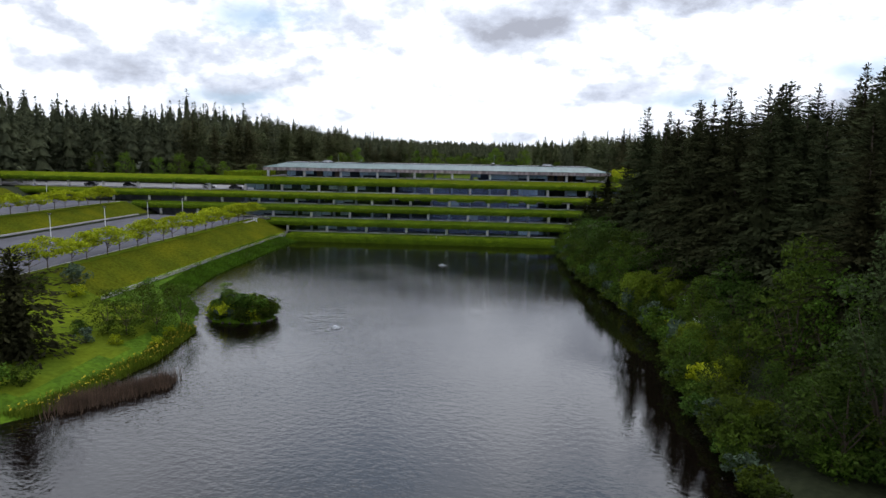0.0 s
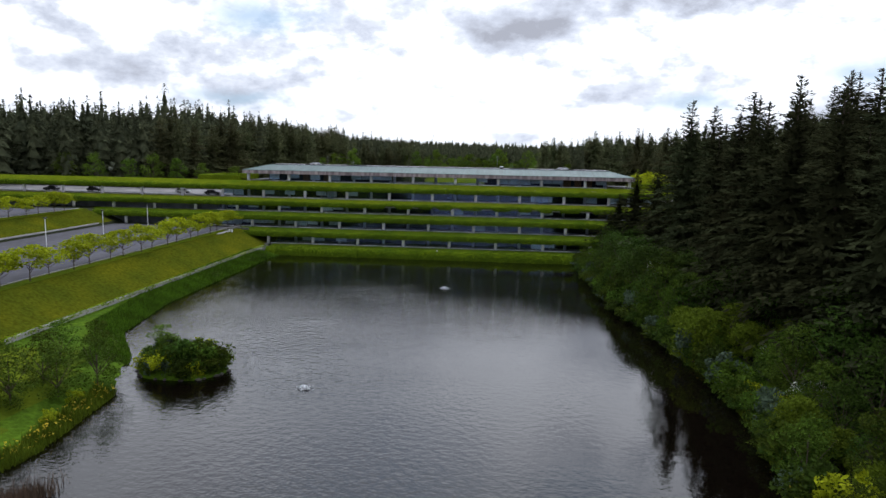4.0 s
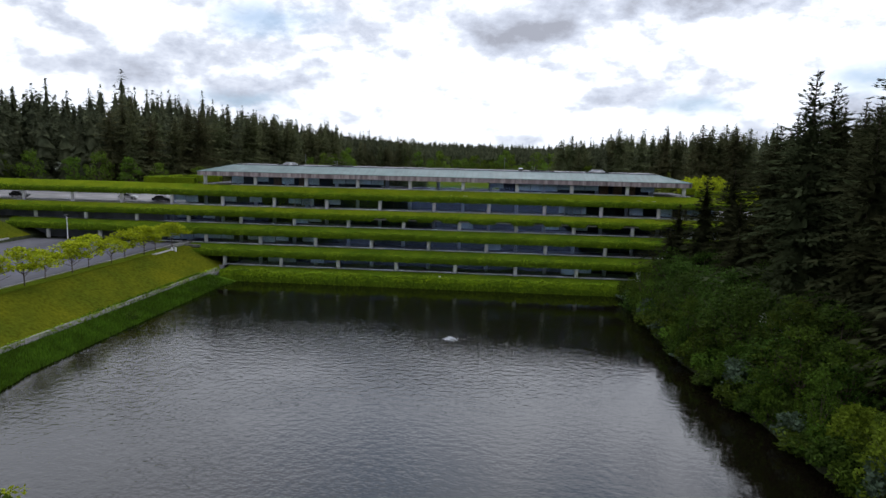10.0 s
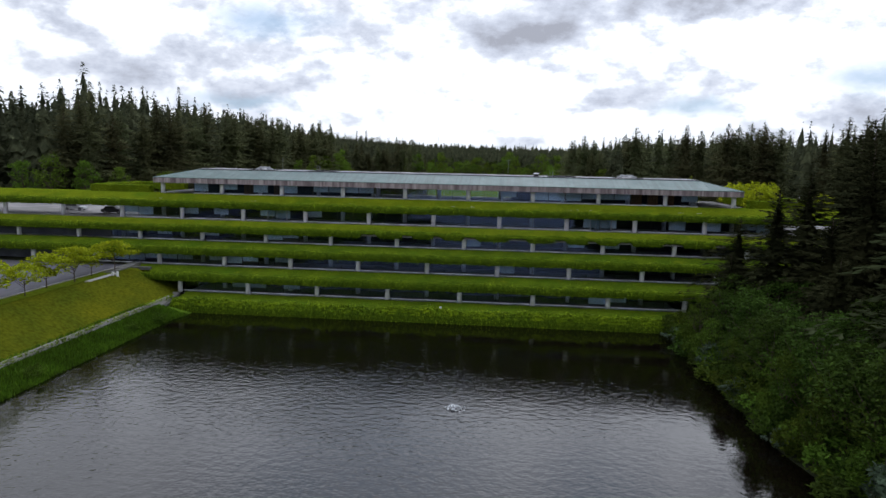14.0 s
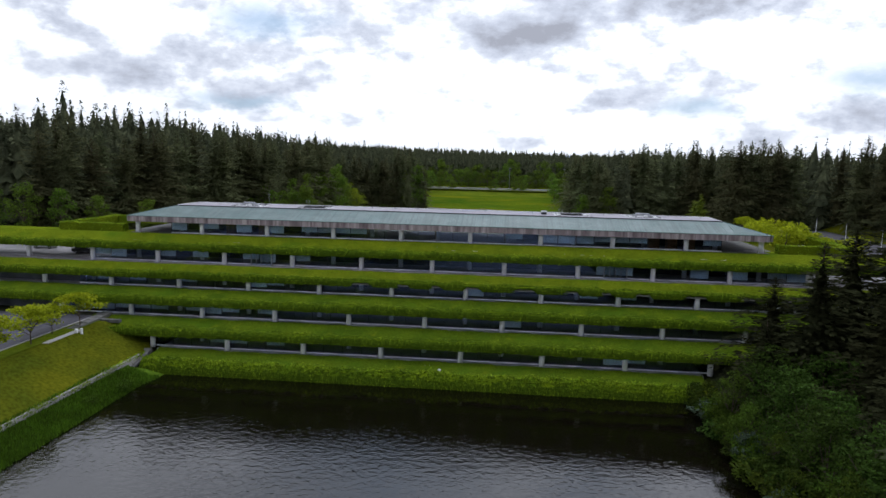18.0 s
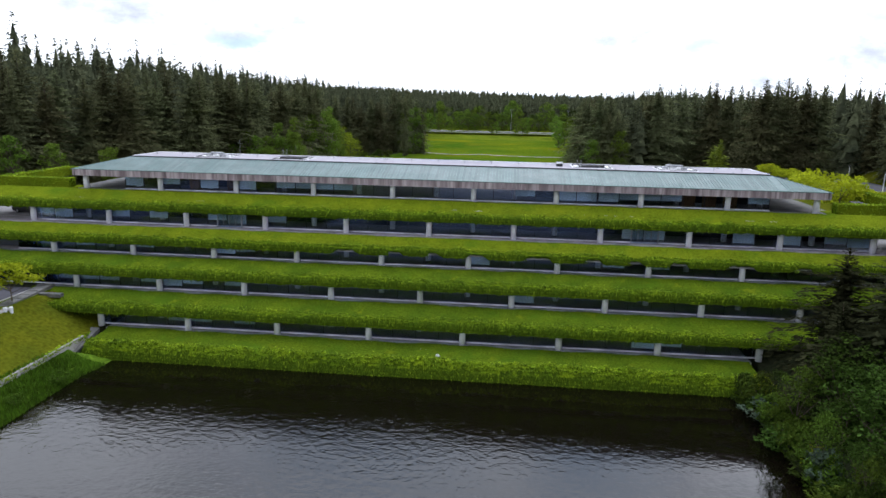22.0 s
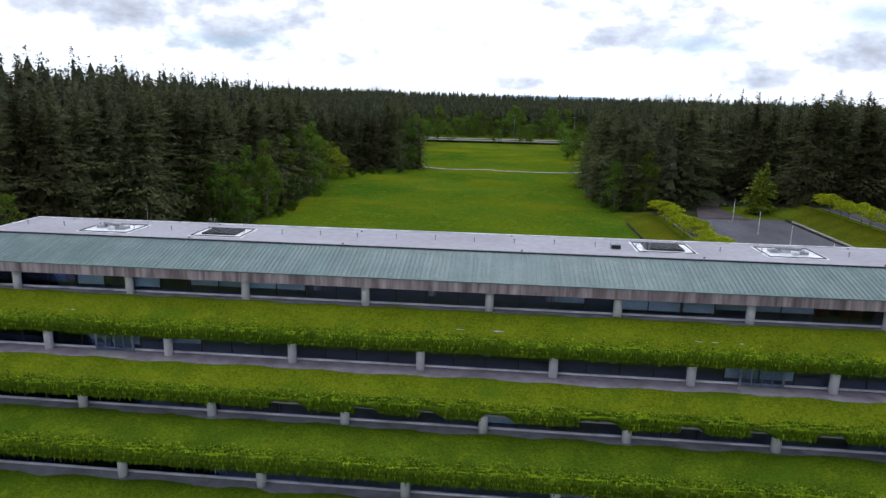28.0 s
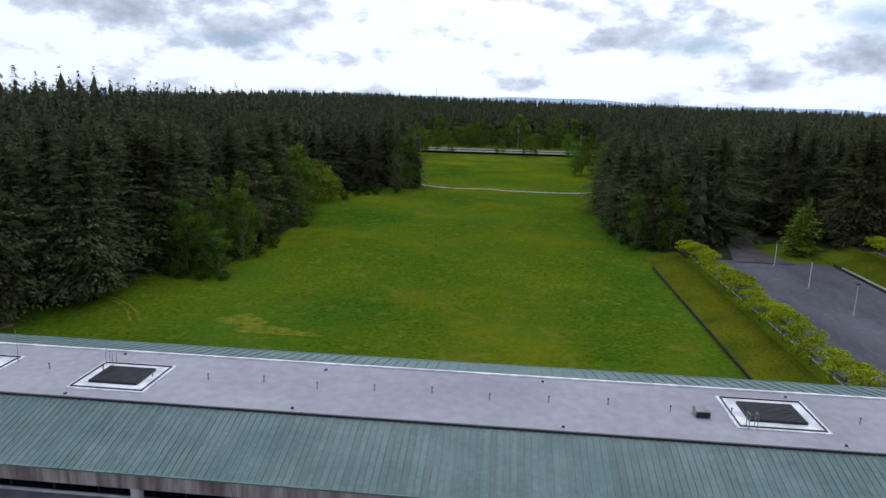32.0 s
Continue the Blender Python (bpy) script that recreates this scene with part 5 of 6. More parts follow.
def tree(name, crown, trunk, leaf_mat, bark, label, category, group):
    t = tagged(new(name), label, category, group)
    part("trunk", trunk, bark, t)
    part("crown", mesh_from("crown", crown[0], crown[1], leaf_mat), None, t)
    return t


def stand(model, x, y, s=1.0, turn=None, z=None, sz=None):
    z = float(ground_z(x, y)) if z is None else z
    m = Matrix.Translation((x, y, z - 0.1)) @ Matrix.Rotation(turn if turn is not None else (x * 12.9 + y * 78.2) % 6.283, 4, "Z")
    ob = copy_thing(model, m)
    ob.scale = (s, s, sz or s)
    return ob


def retire(models):
    """The first of each kind was only the pattern for its copies."""
    for mdl in models:
        for o in list(mdl.children_recursive) + [mdl]:
            bpy.data.objects.remove(o)


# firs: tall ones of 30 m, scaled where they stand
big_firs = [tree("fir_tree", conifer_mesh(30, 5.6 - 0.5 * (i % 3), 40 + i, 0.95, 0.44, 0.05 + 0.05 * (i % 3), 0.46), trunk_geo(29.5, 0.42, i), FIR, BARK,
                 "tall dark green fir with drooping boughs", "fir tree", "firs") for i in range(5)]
mid_firs = [tree("fir_tree", conifer_mesh(30, 5.8 - 0.5 * (i % 3), 60 + i, 0.78, 0.42, 0.04, 0.52), trunk_geo(29, 0.40, i, n=5, segs=2), FIR_LIFTED, BARK,
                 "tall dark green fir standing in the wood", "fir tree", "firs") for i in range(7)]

cedar = tree("cedar_tree", conifer_mesh(13, 5.2, 75, 1.3, 0.42, 0.03, 0.4), trunk_geo(12.8, 0.3, 3), FIR, BARK, "broad dark cedar with layered boughs on the lawn", "cedar tree", "cedars")
larch = [tree("larch_tree", conifer_mesh(14, 3.6 - 0.6 * i, 77 + i, 1.1, 0.42, 0.06, 0.4), trunk_geo(13.8, 0.2, 5 + i), LARCH, BARK, "light green feathery larch beside the drive", "larch tree", "larches") for i in range(2)]

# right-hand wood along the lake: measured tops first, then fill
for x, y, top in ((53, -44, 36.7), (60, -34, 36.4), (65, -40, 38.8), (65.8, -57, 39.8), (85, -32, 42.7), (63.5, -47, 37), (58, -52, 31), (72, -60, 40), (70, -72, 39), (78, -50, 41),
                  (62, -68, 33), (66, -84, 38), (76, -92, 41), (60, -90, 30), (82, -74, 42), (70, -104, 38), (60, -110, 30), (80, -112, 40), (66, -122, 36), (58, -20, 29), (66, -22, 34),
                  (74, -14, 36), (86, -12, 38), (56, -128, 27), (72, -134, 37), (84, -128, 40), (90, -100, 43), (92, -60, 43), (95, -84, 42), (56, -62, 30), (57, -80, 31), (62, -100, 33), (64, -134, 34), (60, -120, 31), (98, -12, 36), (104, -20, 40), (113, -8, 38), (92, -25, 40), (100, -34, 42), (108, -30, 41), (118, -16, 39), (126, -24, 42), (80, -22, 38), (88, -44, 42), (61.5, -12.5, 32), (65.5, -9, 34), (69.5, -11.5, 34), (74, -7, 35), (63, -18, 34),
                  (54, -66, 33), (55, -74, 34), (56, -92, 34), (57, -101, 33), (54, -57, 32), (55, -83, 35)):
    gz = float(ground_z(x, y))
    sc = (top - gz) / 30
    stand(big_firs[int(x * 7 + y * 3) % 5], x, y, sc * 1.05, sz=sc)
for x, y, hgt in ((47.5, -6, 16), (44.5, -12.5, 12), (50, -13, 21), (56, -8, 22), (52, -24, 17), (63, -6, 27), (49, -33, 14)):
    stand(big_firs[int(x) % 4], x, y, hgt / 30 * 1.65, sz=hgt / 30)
g = np.random.default_rng(11)


def free_of(x, y):
    """Whether a wood tree may stand here: off the meadow, lake, car parks, roads and building."""
    if -100 < y < 52 and (abs(x) < 180 and y > -3):
        return False
    if y < 0:
        if x > 0:
            return x > np.interp(y, SHORE_RY, SHORE_R) + 16
        return x < -140
    if 52 <= y < 160 and 40 < x < 128:
        return False
    if 150 <= y < 215 and abs(x - np.interp(y, [150, 170, 180, 190, 200, 208], [70, 71, 74, 80, 90, 104])) < (11 if y < 168 else 5.5):
        return False
    if 73 < x < 96 and 155 < y < 188 or 103 < x < 132 and 168 < y < 190:
        return False
    le = np.interp(y, [52, 60, 84, 100, 119, 123, 140, 182, 249, 275, 300, 330, 470], [-88, -88, -84, -74, -75, -71, -68, -67, -82, -54, -46, -60, -64])
    ri = np.interp(y, [52, 158, 162, 204, 283, 300, 330, 470], [128, 128, 48, 40, 47, 62, 66, 66])
    if y < 500 and le < x < ri:
        return False
    if 462 < y < 560 and abs(x) < 62 + (y - 462) * 0.9:
        return False
    if -260 < x < 260 and 462 < y < 525:
        return False
    return True


near_spots, far_spots = [], []
for gx in np.arange(-310, 260, 6.8):
    for gy in np.arange(46, 470, 6.8):
        x, y = gx + g.uniform(-3, 3), gy + g.uniform(-3, 3)
        if free_of(x, y):
            le = np.interp(y, [52, 86, 121, 182, 249, 300, 470], [-92, -86, -72, -68, -80, -46, -70])
            ri = np.interp(y, [52, 158, 162, 204, 283, 300, 470], [128, 128, 48, 40, 47, 62, 66])
            depth = le - x if x < 0 else x - ri
            (near_spots if depth < 10 and y < 300 or (60 < x < 120 and 160 < y < 206) else far_spots).append((x, y, depth))
for x, y, depth in near_spots:
    top = 28.5 + 7.5 * smooth01(depth / 30) + g.normal(0, 2.2) + (4 if g.random() < 0.07 else 0)
    if x > 0:
        top = 29 + 4 * smooth01(depth / 30) + g.normal(0, 2.0)
    if x < -120:
        top -= 3.0
    elif x < -66 and y < 230:
        top += 5.5 if y > 75 else 1.5
    sc = max(16, float(top)) / 30
    stand(mid_firs[g.integers(7)], x, y, sc * g.uniform(0.95, 1.3), sz=sc)
for gx in np.arange(60, 220, 8.5):
    for gy in np.arange(-210, 40, 8.5):
        x, y = gx + g.uniform(-3, 3), gy + g.uniform(-3, 3)
        if free_of(x, y) and x > 96:
            far_spots.append((x, y, 40))
for gx in np.arange(-260, -140, 10):
    for gy in np.arange(-150, 46, 10):
        far_spots.append((gx + g.uniform(-3, 3), gy + g.uniform(-3, 3), 40))
for gx in np.arange(-520, -308, 9):
    for gy in np.arange(150, 480, 9):
        far_spots.append((gx + g.uniform(-4, 4), gy + g.uniform(-4, 4), 100))
for gy in np.arange(475, 1500, 1):
    step = 7.5 + (gy - 475) * 0.017
    if g.random() < 1 / step:
        w = 250 + (gy - 475) * 0.68
        for gx in np.arange(-w, w, step):
            x, y = gx + g.uniform(-4, 4), gy + g.uniform(-4, 4)
            if free_of(x, y):
                far_spots.append((x, y, 40))


def far_forest(spots):
    """Joined firs of the deep and distant woods: a ragged inner cone and sprays of needles round it."""
    VV, FF, o = [], [], 0
    for x, y, depth in spots:
        far = y > 480
        if far:
            top, n, size, lay, seg = float(g.normal(29, 2.4)), 14 if y > 800 else 40, 1.35, 3 if y > 800 else 4, 7
        else:
            top, n, size, lay, seg = float(g.normal((35 if (x > -120 or y > 150) and y > 75 else 29.5) if x < 0 else 30.5, 2.3)), 260 if depth < 36 else 110 if depth < 80 else 44, 0.74 if depth < 36 else 0.95 if depth < 80 else 1.2, 7 if depth < 80 else 5, 8
            if g.random() < 0.07:
                top += 4.5
        low = 0.05 if depth < 20 or (x > 0 and 140 < y < 240 and x < 170) else 0.2 if depth < 36 else 0.4 if not far else 0.3
        if y < 75 and -200 < x < 0:
            low, n = 0.06, 230
        if depth < 20:
            top *= 0.9
        r = top * g.uniform(0.15, 0.215)
        z0 = float(ground_z(x, y))
        V, F = skirt_cone(top * 0.92, r * 0.58, top * low, g, seg, lay)
        VV.append(V + [x, y, z0]); FF.append(F + o); o += len(V)
        # boughs in rough tiers, thinner and shorter towards the tip
        t = 0.985 - (0.985 - low) * g.random(n) ** 1.3
        a = g.uniform(0, 6.283, n)
        rad = (r * np.minimum(1, (1 - t) / g.uniform(0.5, 0.66)) ** 0.85 + 0.12) * g.uniform(0.3, 1.15, n) * (0.8 + 0.25 * np.sin(t * 40 + 3 * np.sin(a)))
        C = np.stack([x + rad * np.cos(a), y + rad * np.sin(a), z0 + top * t - 0.25 * rad], -1)
        D = np.stack([np.cos(a), np.sin(a), g.normal(-0.25, 0.3, n)], -1)
        side = np.stack([-np.sin(a), np.cos(a), g.normal(0, 0.3, n)], -1)
        S = size * g.uniform(0.7, 1.3, (n, 1)) * np.clip(0.46 + 2.6 * (1 - t), 0.46, 1.0)[:, None]
        V = np.stack([C - D * S * 0.7 + side * S * 0.55, C - D * S * 0.7 - side * S * 0.55, C + D * S], 1).reshape(-1, 3)
        q = np.arange(len(V) // 3)[:, None] * 3 + o
        VV.append(V); FF.append(q + [0, 1, 2]); o += len(V)
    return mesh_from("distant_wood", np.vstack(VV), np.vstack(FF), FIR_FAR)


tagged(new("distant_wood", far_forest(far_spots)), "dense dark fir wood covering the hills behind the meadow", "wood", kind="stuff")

# blue hills on the horizon; their haze is put in as a blue glow
HILLS = bpy.data.materials.new("haze_glow_hills")
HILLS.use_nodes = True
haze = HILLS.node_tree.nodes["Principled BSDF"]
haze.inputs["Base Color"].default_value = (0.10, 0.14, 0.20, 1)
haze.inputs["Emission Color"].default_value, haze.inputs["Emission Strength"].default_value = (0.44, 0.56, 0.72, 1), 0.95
xs = np.linspace(-3600, 3600, 160)
ridge = 62 + 16 * np.sin(xs * 0.0011 + 2.0) + 7 * np.sin(xs * 0.0043) + 3 * np.sin(xs * 0.013 + 1)
V = np.concatenate([np.stack([xs, np.full(160, 4200.0), np.full(160, -20.0)], -1), np.stack([xs, np.full(160, 4230.0), ridge], -1), np.stack([xs, np.full(160, 4500.0), np.full(160, -20.0)], -1)])
i = np.arange(159)
F = np.concatenate([np.stack([i, i + 1, i + 161, i + 160], 1), np.stack([i + 160, i + 161, i + 321, i + 320], 1)])
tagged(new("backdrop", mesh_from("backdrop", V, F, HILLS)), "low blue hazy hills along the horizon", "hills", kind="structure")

# broad-leaved trees and shrubs
ash = [tree("broadleaf_tree", broad_crown(14, 4.6, 2.0, 80 + i, 1900, 0.33, 40), limbs_geo(14, 4.6, 3.5, i, 8, 0.2), LEAF_MID, BARK,
            "full green broadleaf tree at the wood's edge", "broadleaf tree", "edge trees") for i in range(3)]
darkleaf = [tree("broadleaf_tree", broad_crown(11, 4.8, 0.8, 90 + i, 2300, 0.25, 54, 0.42, 0.6, 0.55), limbs_geo(11, 4.6, 2.5, i, 7, 0.2), LEAF_DARK, BARK,
                 "dark green broadleaf tree on the lake shore", "broadleaf tree", "shore trees") for i in range(3)]
greenleaf = [tree("broadleaf_tree", broad_crown(11, 5.2, 0.8, 94 + i, 2600, 0.25, 50, 0.5, 0.6, 0.45), limbs_geo(11, 4.6, 2.5, i, 7, 0.2), LEAF_SHRUB, BARK,
                  "leafy green tree growing close to the water", "broadleaf tree", "shore trees") for i in range(2)]
birch = [tree("birch_tree", broad_crown(17, 3.5, 0.6, 100 + i, 2300, 0.30, 48, 0.9, 0.6), limbs_geo(17, 3.0, 3, i, 7, 0.14), LEAF_MID, BIRCH_BARK,
              "slender pale green birch at the meadow's edge", "birch tree", "birches") for i in range(2)]
willow = [tree("willow", broad_crown(5.5, 3.4, 1.2, 110 + i, 3400, 0.20, 30, 0.55, 2.8), limbs_geo(5, 3, 1.5, i, 7, 0.14), LEAF_WILLOW if i else LEAF_MID, BARK,
               "drooping yellow-green willow on the lake shore" if i else "rounded green willow on the lake shore", "willow", "shore willows") for i in range(2)]
shrub = [tree("shrub", broad_crown(2.6, 1.9, 0.2, 120 + i, 740, 0.20, 22), limbs_geo(2.2, 1.4, 0.4, i, 6, 0.06), m, BARK, lab, "shrub", "shrubs")
         for i, (m, lab) in enumerate(((LEAF_SHRUB, "rounded leafy green shrub near the water"), (LEAF_DARK, "rounded dark green leafy shrub"), (LEAF_BLUE, "soft grey-green feathery shrub"), (LEAF_BRIGHT, "bright yellow-green leafy shrub")))]
park_tree = [tree("car_park_tree", broad_crown(4.9, 3.4, 2.4, 130 + i, 1350, 0.23, 26, 0.34, 0.5, 0.5), limbs_geo(4.4, 2.9, 1.7, i, 8, 0.10), LEAF_BRIGHT, BARK,
                  "small spreading yellow-green tree beside the car park", "small tree", "car park trees") for i in range(3)]

maple = [tree("maple_tree", broad_crown(15, 6.0, 0.8, 150 + i, 2600, 0.30, 46, 0.6, 0.8, 0.4), limbs_geo(15, 5.5, 3.0, i, 8, 0.22), LEAF_MAPLE, BARK,
              "spreading yellow-green maple at the meadow's edge", "maple tree", "maples") for i in range(2)]
poplar = tree("poplar_tree", broad_crown(24, 4.4, 0.6, 160, 6500, 0.20, 90, 1.0, 0.4), limbs_geo(24, 3.6, 3.5, 4, 9, 0.25), LEAF_POPLAR, BARK,
              "tall grey-green poplar with fine leaves on the shore", "poplar tree", "poplars")

for n, y in enumerate(np.arange(-97, -1, 5.2)):
    stand(park_tree[n % 3], -51.6 - 0.7 * (n % 2), y, 1.0 + 0.12 * math.sin(n * 2.1), z=5.8)
for n, y in enumerate(np.arange(-70, 0, 5.0)):
    stand(park_tree[n % 3], -94.6 - 0.6 * (n % 2), y, 0.95 + 0.12 * math.sin(n * 1.7), z=9.6)
for n, y in enumerate(np.arange(60, 156, 5.2)):
    stand(park_tree[n % 3], 51.6 + 0.7 * (n % 2), y, 1.0 + 0.12 * math.sin(n * 1.3), z=5.8)
for n, y in enumerate(np.arange(70, 150, 5.2)):
    stand(park_tree[n % 3], 94.6 + 0.6 * (n % 2), y, 0.95 + 0.1 * math.sin(n * 1.9), z=9.6)

# shore of the lake, wood side
for x, y, k, s in ((42.5, -20, 0, 0.5), (46, -28, 0, 0.75), (43, -33, 1, 0.6), (47, -40, 2, 0.85), (42, -43, 0, 0.6), (44, -50, 1, 0.72), (46, -56.5, 2, 0.72), (43.5, -63, 0, 0.68),
                   (49, -64, 1, 0.9), (46.5, -70, 2, 0.55), (52, -75, 0, 0.9), (53, -84, 1, 0.7), (53, -103, 0, 0.95), (53, -110, 1, 0.8), (57, -116, 2, 1.1),
                   (50, -137, 1, 0.4), (54, -136, 2, 1.1), (41, -9, 1, 0.32), (40.5, -15, 0, 0.3), (41, -26, 2, 0.38), (49, -18, 1, 0.8), (56, -96, 1, 1.0)):
    stand(darkleaf[k], x, y, s)
for x, y, k, s in ((46.5, -77.5, 0, 0.78), (50, -87, 1, 0.9), (46, -73, 0, 0.6), (46.5, -110, 1, 0.8), (49, -79, 1, 0.8), (47, -83, 0, 0.7), (52, -92, 0, 0.9), (55, -86, 1, 0.9), (51, -98, 0, 0.8), (51.9, -140.5, 1, 0.85), (57, -137, 0, 0.9), (54, -131, 0, 0.9)):
    stand(willow[k], x, y, s)
for x, y, k, s in ((52.5, -89, 1, 1.3), (49, -94, 1, 0.8), (50, -104, 2, 1.1), (47, -98, 3, 0.7), (47, -104, 3, 1.0), (45.5, -114, 0, 1.3), (45, -122, 3, 1.2), (44.5, -130, 0, 1.3), (45, -138, 1, 1.2),
                   (40.5, -38, 0, 1.1), (40, -48, 0, 1.1), (41.5, -56, 0, 1.0), (43.5, -69, 0, 1.0), (39.5, -30, 1, 1.0), (39.5, -22, 3, 0.8), (39.5, -12, 0, 0.8), (40, -6.5, 3, 0.9)):
    stand(shrub[k], x, y, s)

for n in range(84):
    y = -5 - n * 1.68 + g.uniform(-1, 1)
    x = float(np.interp(y, SHORE_RY, SHORE_R)) + g.uniform(0.1, 1.5)
    stand(shrub[(0, 1, 0, 1, 2, 0, 1)[n % 7]], x, y, g.uniform(0.75, 1.35), sz=g.uniform(0.6, 1.5))
# young trees that lean out over the water between the shrubs
for n, y in enumerate((-9, -16, -23, -29, -35, -42, -50, -57, -64, -72, -117, -126, -134)):
    x = float(np.interp(y, SHORE_RY, SHORE_R)) + 1.2 + 0.9 * (n % 2)
    stand(greenleaf[n % 2], x, y, 0.34 + 0.07 * (n * 5 % 3), sz=0.36 + 0.09 * (n * 7 % 4))
for n in range(34):
    y = -14 - n * 3.9 + g.uniform(-1, 1)
    if -136 < y < -60:
        continue
    x = float(np.interp(y, SHORE_RY, SHORE_R)) + (g.uniform(4, 7) if not -112 < y < -80 else g.uniform(12, 15))
    stand(darkleaf[n % 3], x, y, g.uniform(0.6, 0.9))
for n in range(14):
    y = -20 - n * 8.6
    stand(darkleaf[n % 3], float(np.interp(y, SHORE_RY, SHORE_R)) + g.uniform(12, 17), y, g.uniform(0.6, 0.85))
for x, y, k, s in ((45.0, -65, 0, 0.72), (46.5, -60, 1, 0.85), (44.0, -54, 0, 0.62), (43, -47, 1, 0.6), (47.5, -69, 1, 0.7), (50, -100, 0, 0.7), (42.5, -38, 0, 0.5), (49.5, -107, 1, 0.55)):
    stand(greenleaf[k], x, y, s)
for x, y, k, s in ((45.4, -82, 1, 1.15), (45.6, -75, 1, 0.8), (50.5, -82, 1, 1.1), (47.5, -115, 1, 0.6), (47.2, -121, 1, 0.6), (46.5, -133, 1, 0.5)):
    stand(willow[k], x, y, s)
# a broad tree and a tall poplar where the walk begins
for x, y, k, s, sz in ((52.0, -125, 0, 0.95, 1.45), (56, -122, 1, 0.95, 1.3), (54, -130, 2, 0.85, 1.2), (48.5, -119.5, 1, 0.55, 0.6)):
    stand(greenleaf[k % 2], x, y, s, sz=sz)
for x, y, s in ((51.5, -142, 0.92), (56, -139, 1.0), (57, -146, 1.05)):
    stand(poplar, x, y, s)
for x, y, s in ((50, -138, 1.3), (53, -141, 1.2), (55, -138.5, 1.4), (58, -142, 1.4), (51, -145, 1.2), (48.5, -142, 1.1), (61, -137, 1.6)):
    stand(shrub[int(x) % 2], x, y, s)

for y, s in ((-137, 0.5), (-131, 0.45), (-119, 0.45), (-112, 0.5), (-68, 0.6), (-60, 0.85), (-52, 0.8)):
    stand(darkleaf[int(-y) % 3], float(np.interp(y, SHORE_RY, SHORE_R)) + 5.5, y, s * 0.85, sz=s * 1.15)
for n in range(9):
    x = 80 + n * 7
    stand(big_firs[n % 4], x, -7 - 5 * (n % 2), 1.05 + 0.1 * (n % 3))

# blossom on the shore shrubs
bl = tagged(new("blossoming_shrub"), "shrub covered in white blossom on the lake shore", "shrub", "shrubs")
V, F = broad_crown(2.6, 2.0, 0.2, 140, 900, 0.2, 16)
part("crown", mesh_from("crown", V, F, LEAF_DARK), None, bl)
V, F = broad_crown(2.75, 2.05, 1.2, 141, 330, 0.13, 14)
part("blossom", mesh_from("blossom", V, F, BLOSSOM), None, bl, "white flower clusters")
bl.location = (52.6, -89.5, float(ground_z(52.6, -89.5)))
copy_thing(bl, pose(46, -57, float(ground_z(46, -57)) + 4.6))
copy_thing(bl, pose(49.9, -104.5, float(ground_z(49.9, -104.5)) + 0.3))

# left shore: cedar, bushes, reeds
stand(cedar, -33.5, -123.5, 1.0)
for x, y, k, s in ((-27.0, -112, 0, 0.55), (-24.0, -103, 1, 0.55), (-28, -106, 2, 0.50), (-31, -99, 0, 0.46), (-25, -108, 1, 0.5), (-29.5, -112, 2, 0.5)):
    stand(greenleaf[k % 2], x, y, s)
for x, y, k, s in ((-33, -113, 1, 0.7), (-29.5, -117, 2, 0.7), (-26, -116, 3, 0.5), (-29, -134, 0, 1.1), (-33, -136, 0, 1.2), (-27, -131, 0, 0.8), (-37, -134, 0, 1.2), (-46, -94, 2, 1.2), (-49, -99, 1, 0.9), (-44, -97, 3, 0.8),
                   (-23.5, -108, 3, 0.5), (-22.5, -113, 3, 0.5), (-38.5, -40, 0, 0.6), (-39, -20, 0, 0.5), (-38.2, -14, 0, 0.6), (-35, -86, 0, 0.7), (-31, -92, 0, 0.8), (-28, -97, 0, 0.8)):
    stand(shrub[k], x, y, s)

# meadow edge, left
for x, y, k, s in ((-64, 150, 2, 0.8), (-67, 158, 0, 0.95), (-68, 208, 0, 1.2), (-70, 222, 1, 1.2), (-78, 246, 2, 1.1), (-55, 300, 1, 1.0), (-60, 330, 2, 1.1), (-66, 360, 0, 1.0),
                   (60, 310, 0, 1.0), (55, 330, 1, 1.1), (50, 318, 2, 0.9), (60, 350, 2, 1.2), (64, 380, 0, 1.2)):
    stand(ash[k], x, y, s)
for x, y, k, wide, high in ((-67, 122, 0, 0.9, 0.98), (-69.5, 121, 1, 0.8, 0.7), (-62.5, 121, 1, 0.8, 0.80), (-59.5, 122, 0, 0.9, 0.62), (-71, 125, 1, 0.9, 1.05), (-66, 129, 0, 0.9, 0.95), (-63, 126, 1, 1.0, 0.7), (-74, 121, 0, 1.0, 0.8),
                            (-59, 135, 0, 0.95, 1.30), (-62, 141, 1, 1.1, 1.0), (-65, 136, 0, 0.9, 1.2), (-61, 147, 1, 0.9, 0.75), (-66, 170, 0, 1.2, 1.2), (-67, 180, 1, 1.2, 1.25),
                            (-63, 190, 0, 1.25, 1.50), (-66, 198, 1, 1.1, 1.35), (-63, 204, 0, 1.1, 1.15), (-69, 214, 1, 1.2, 1.3), (-41, 286, 0, 1.3, 1.5), (-47, 290, 1, 1.2, 1.3),
                            (42, 170, 1, 0.9, 0.9), (42, 182, 0, 0.9, 0.9), (45, 196, 1, 1.2, 1.2), (46, 270, 0, 1.3, 1.3)):
    stand(birch[k], x, y, wide, sz=high)
for x, y, k, s in ((-71, 243, 0, 1.0), (-65, 238, 1, 0.85), (-76, 234, 1, 1.05), (-70, 252, 0, 0.8)):
    stand(maple[k], x, y, s)
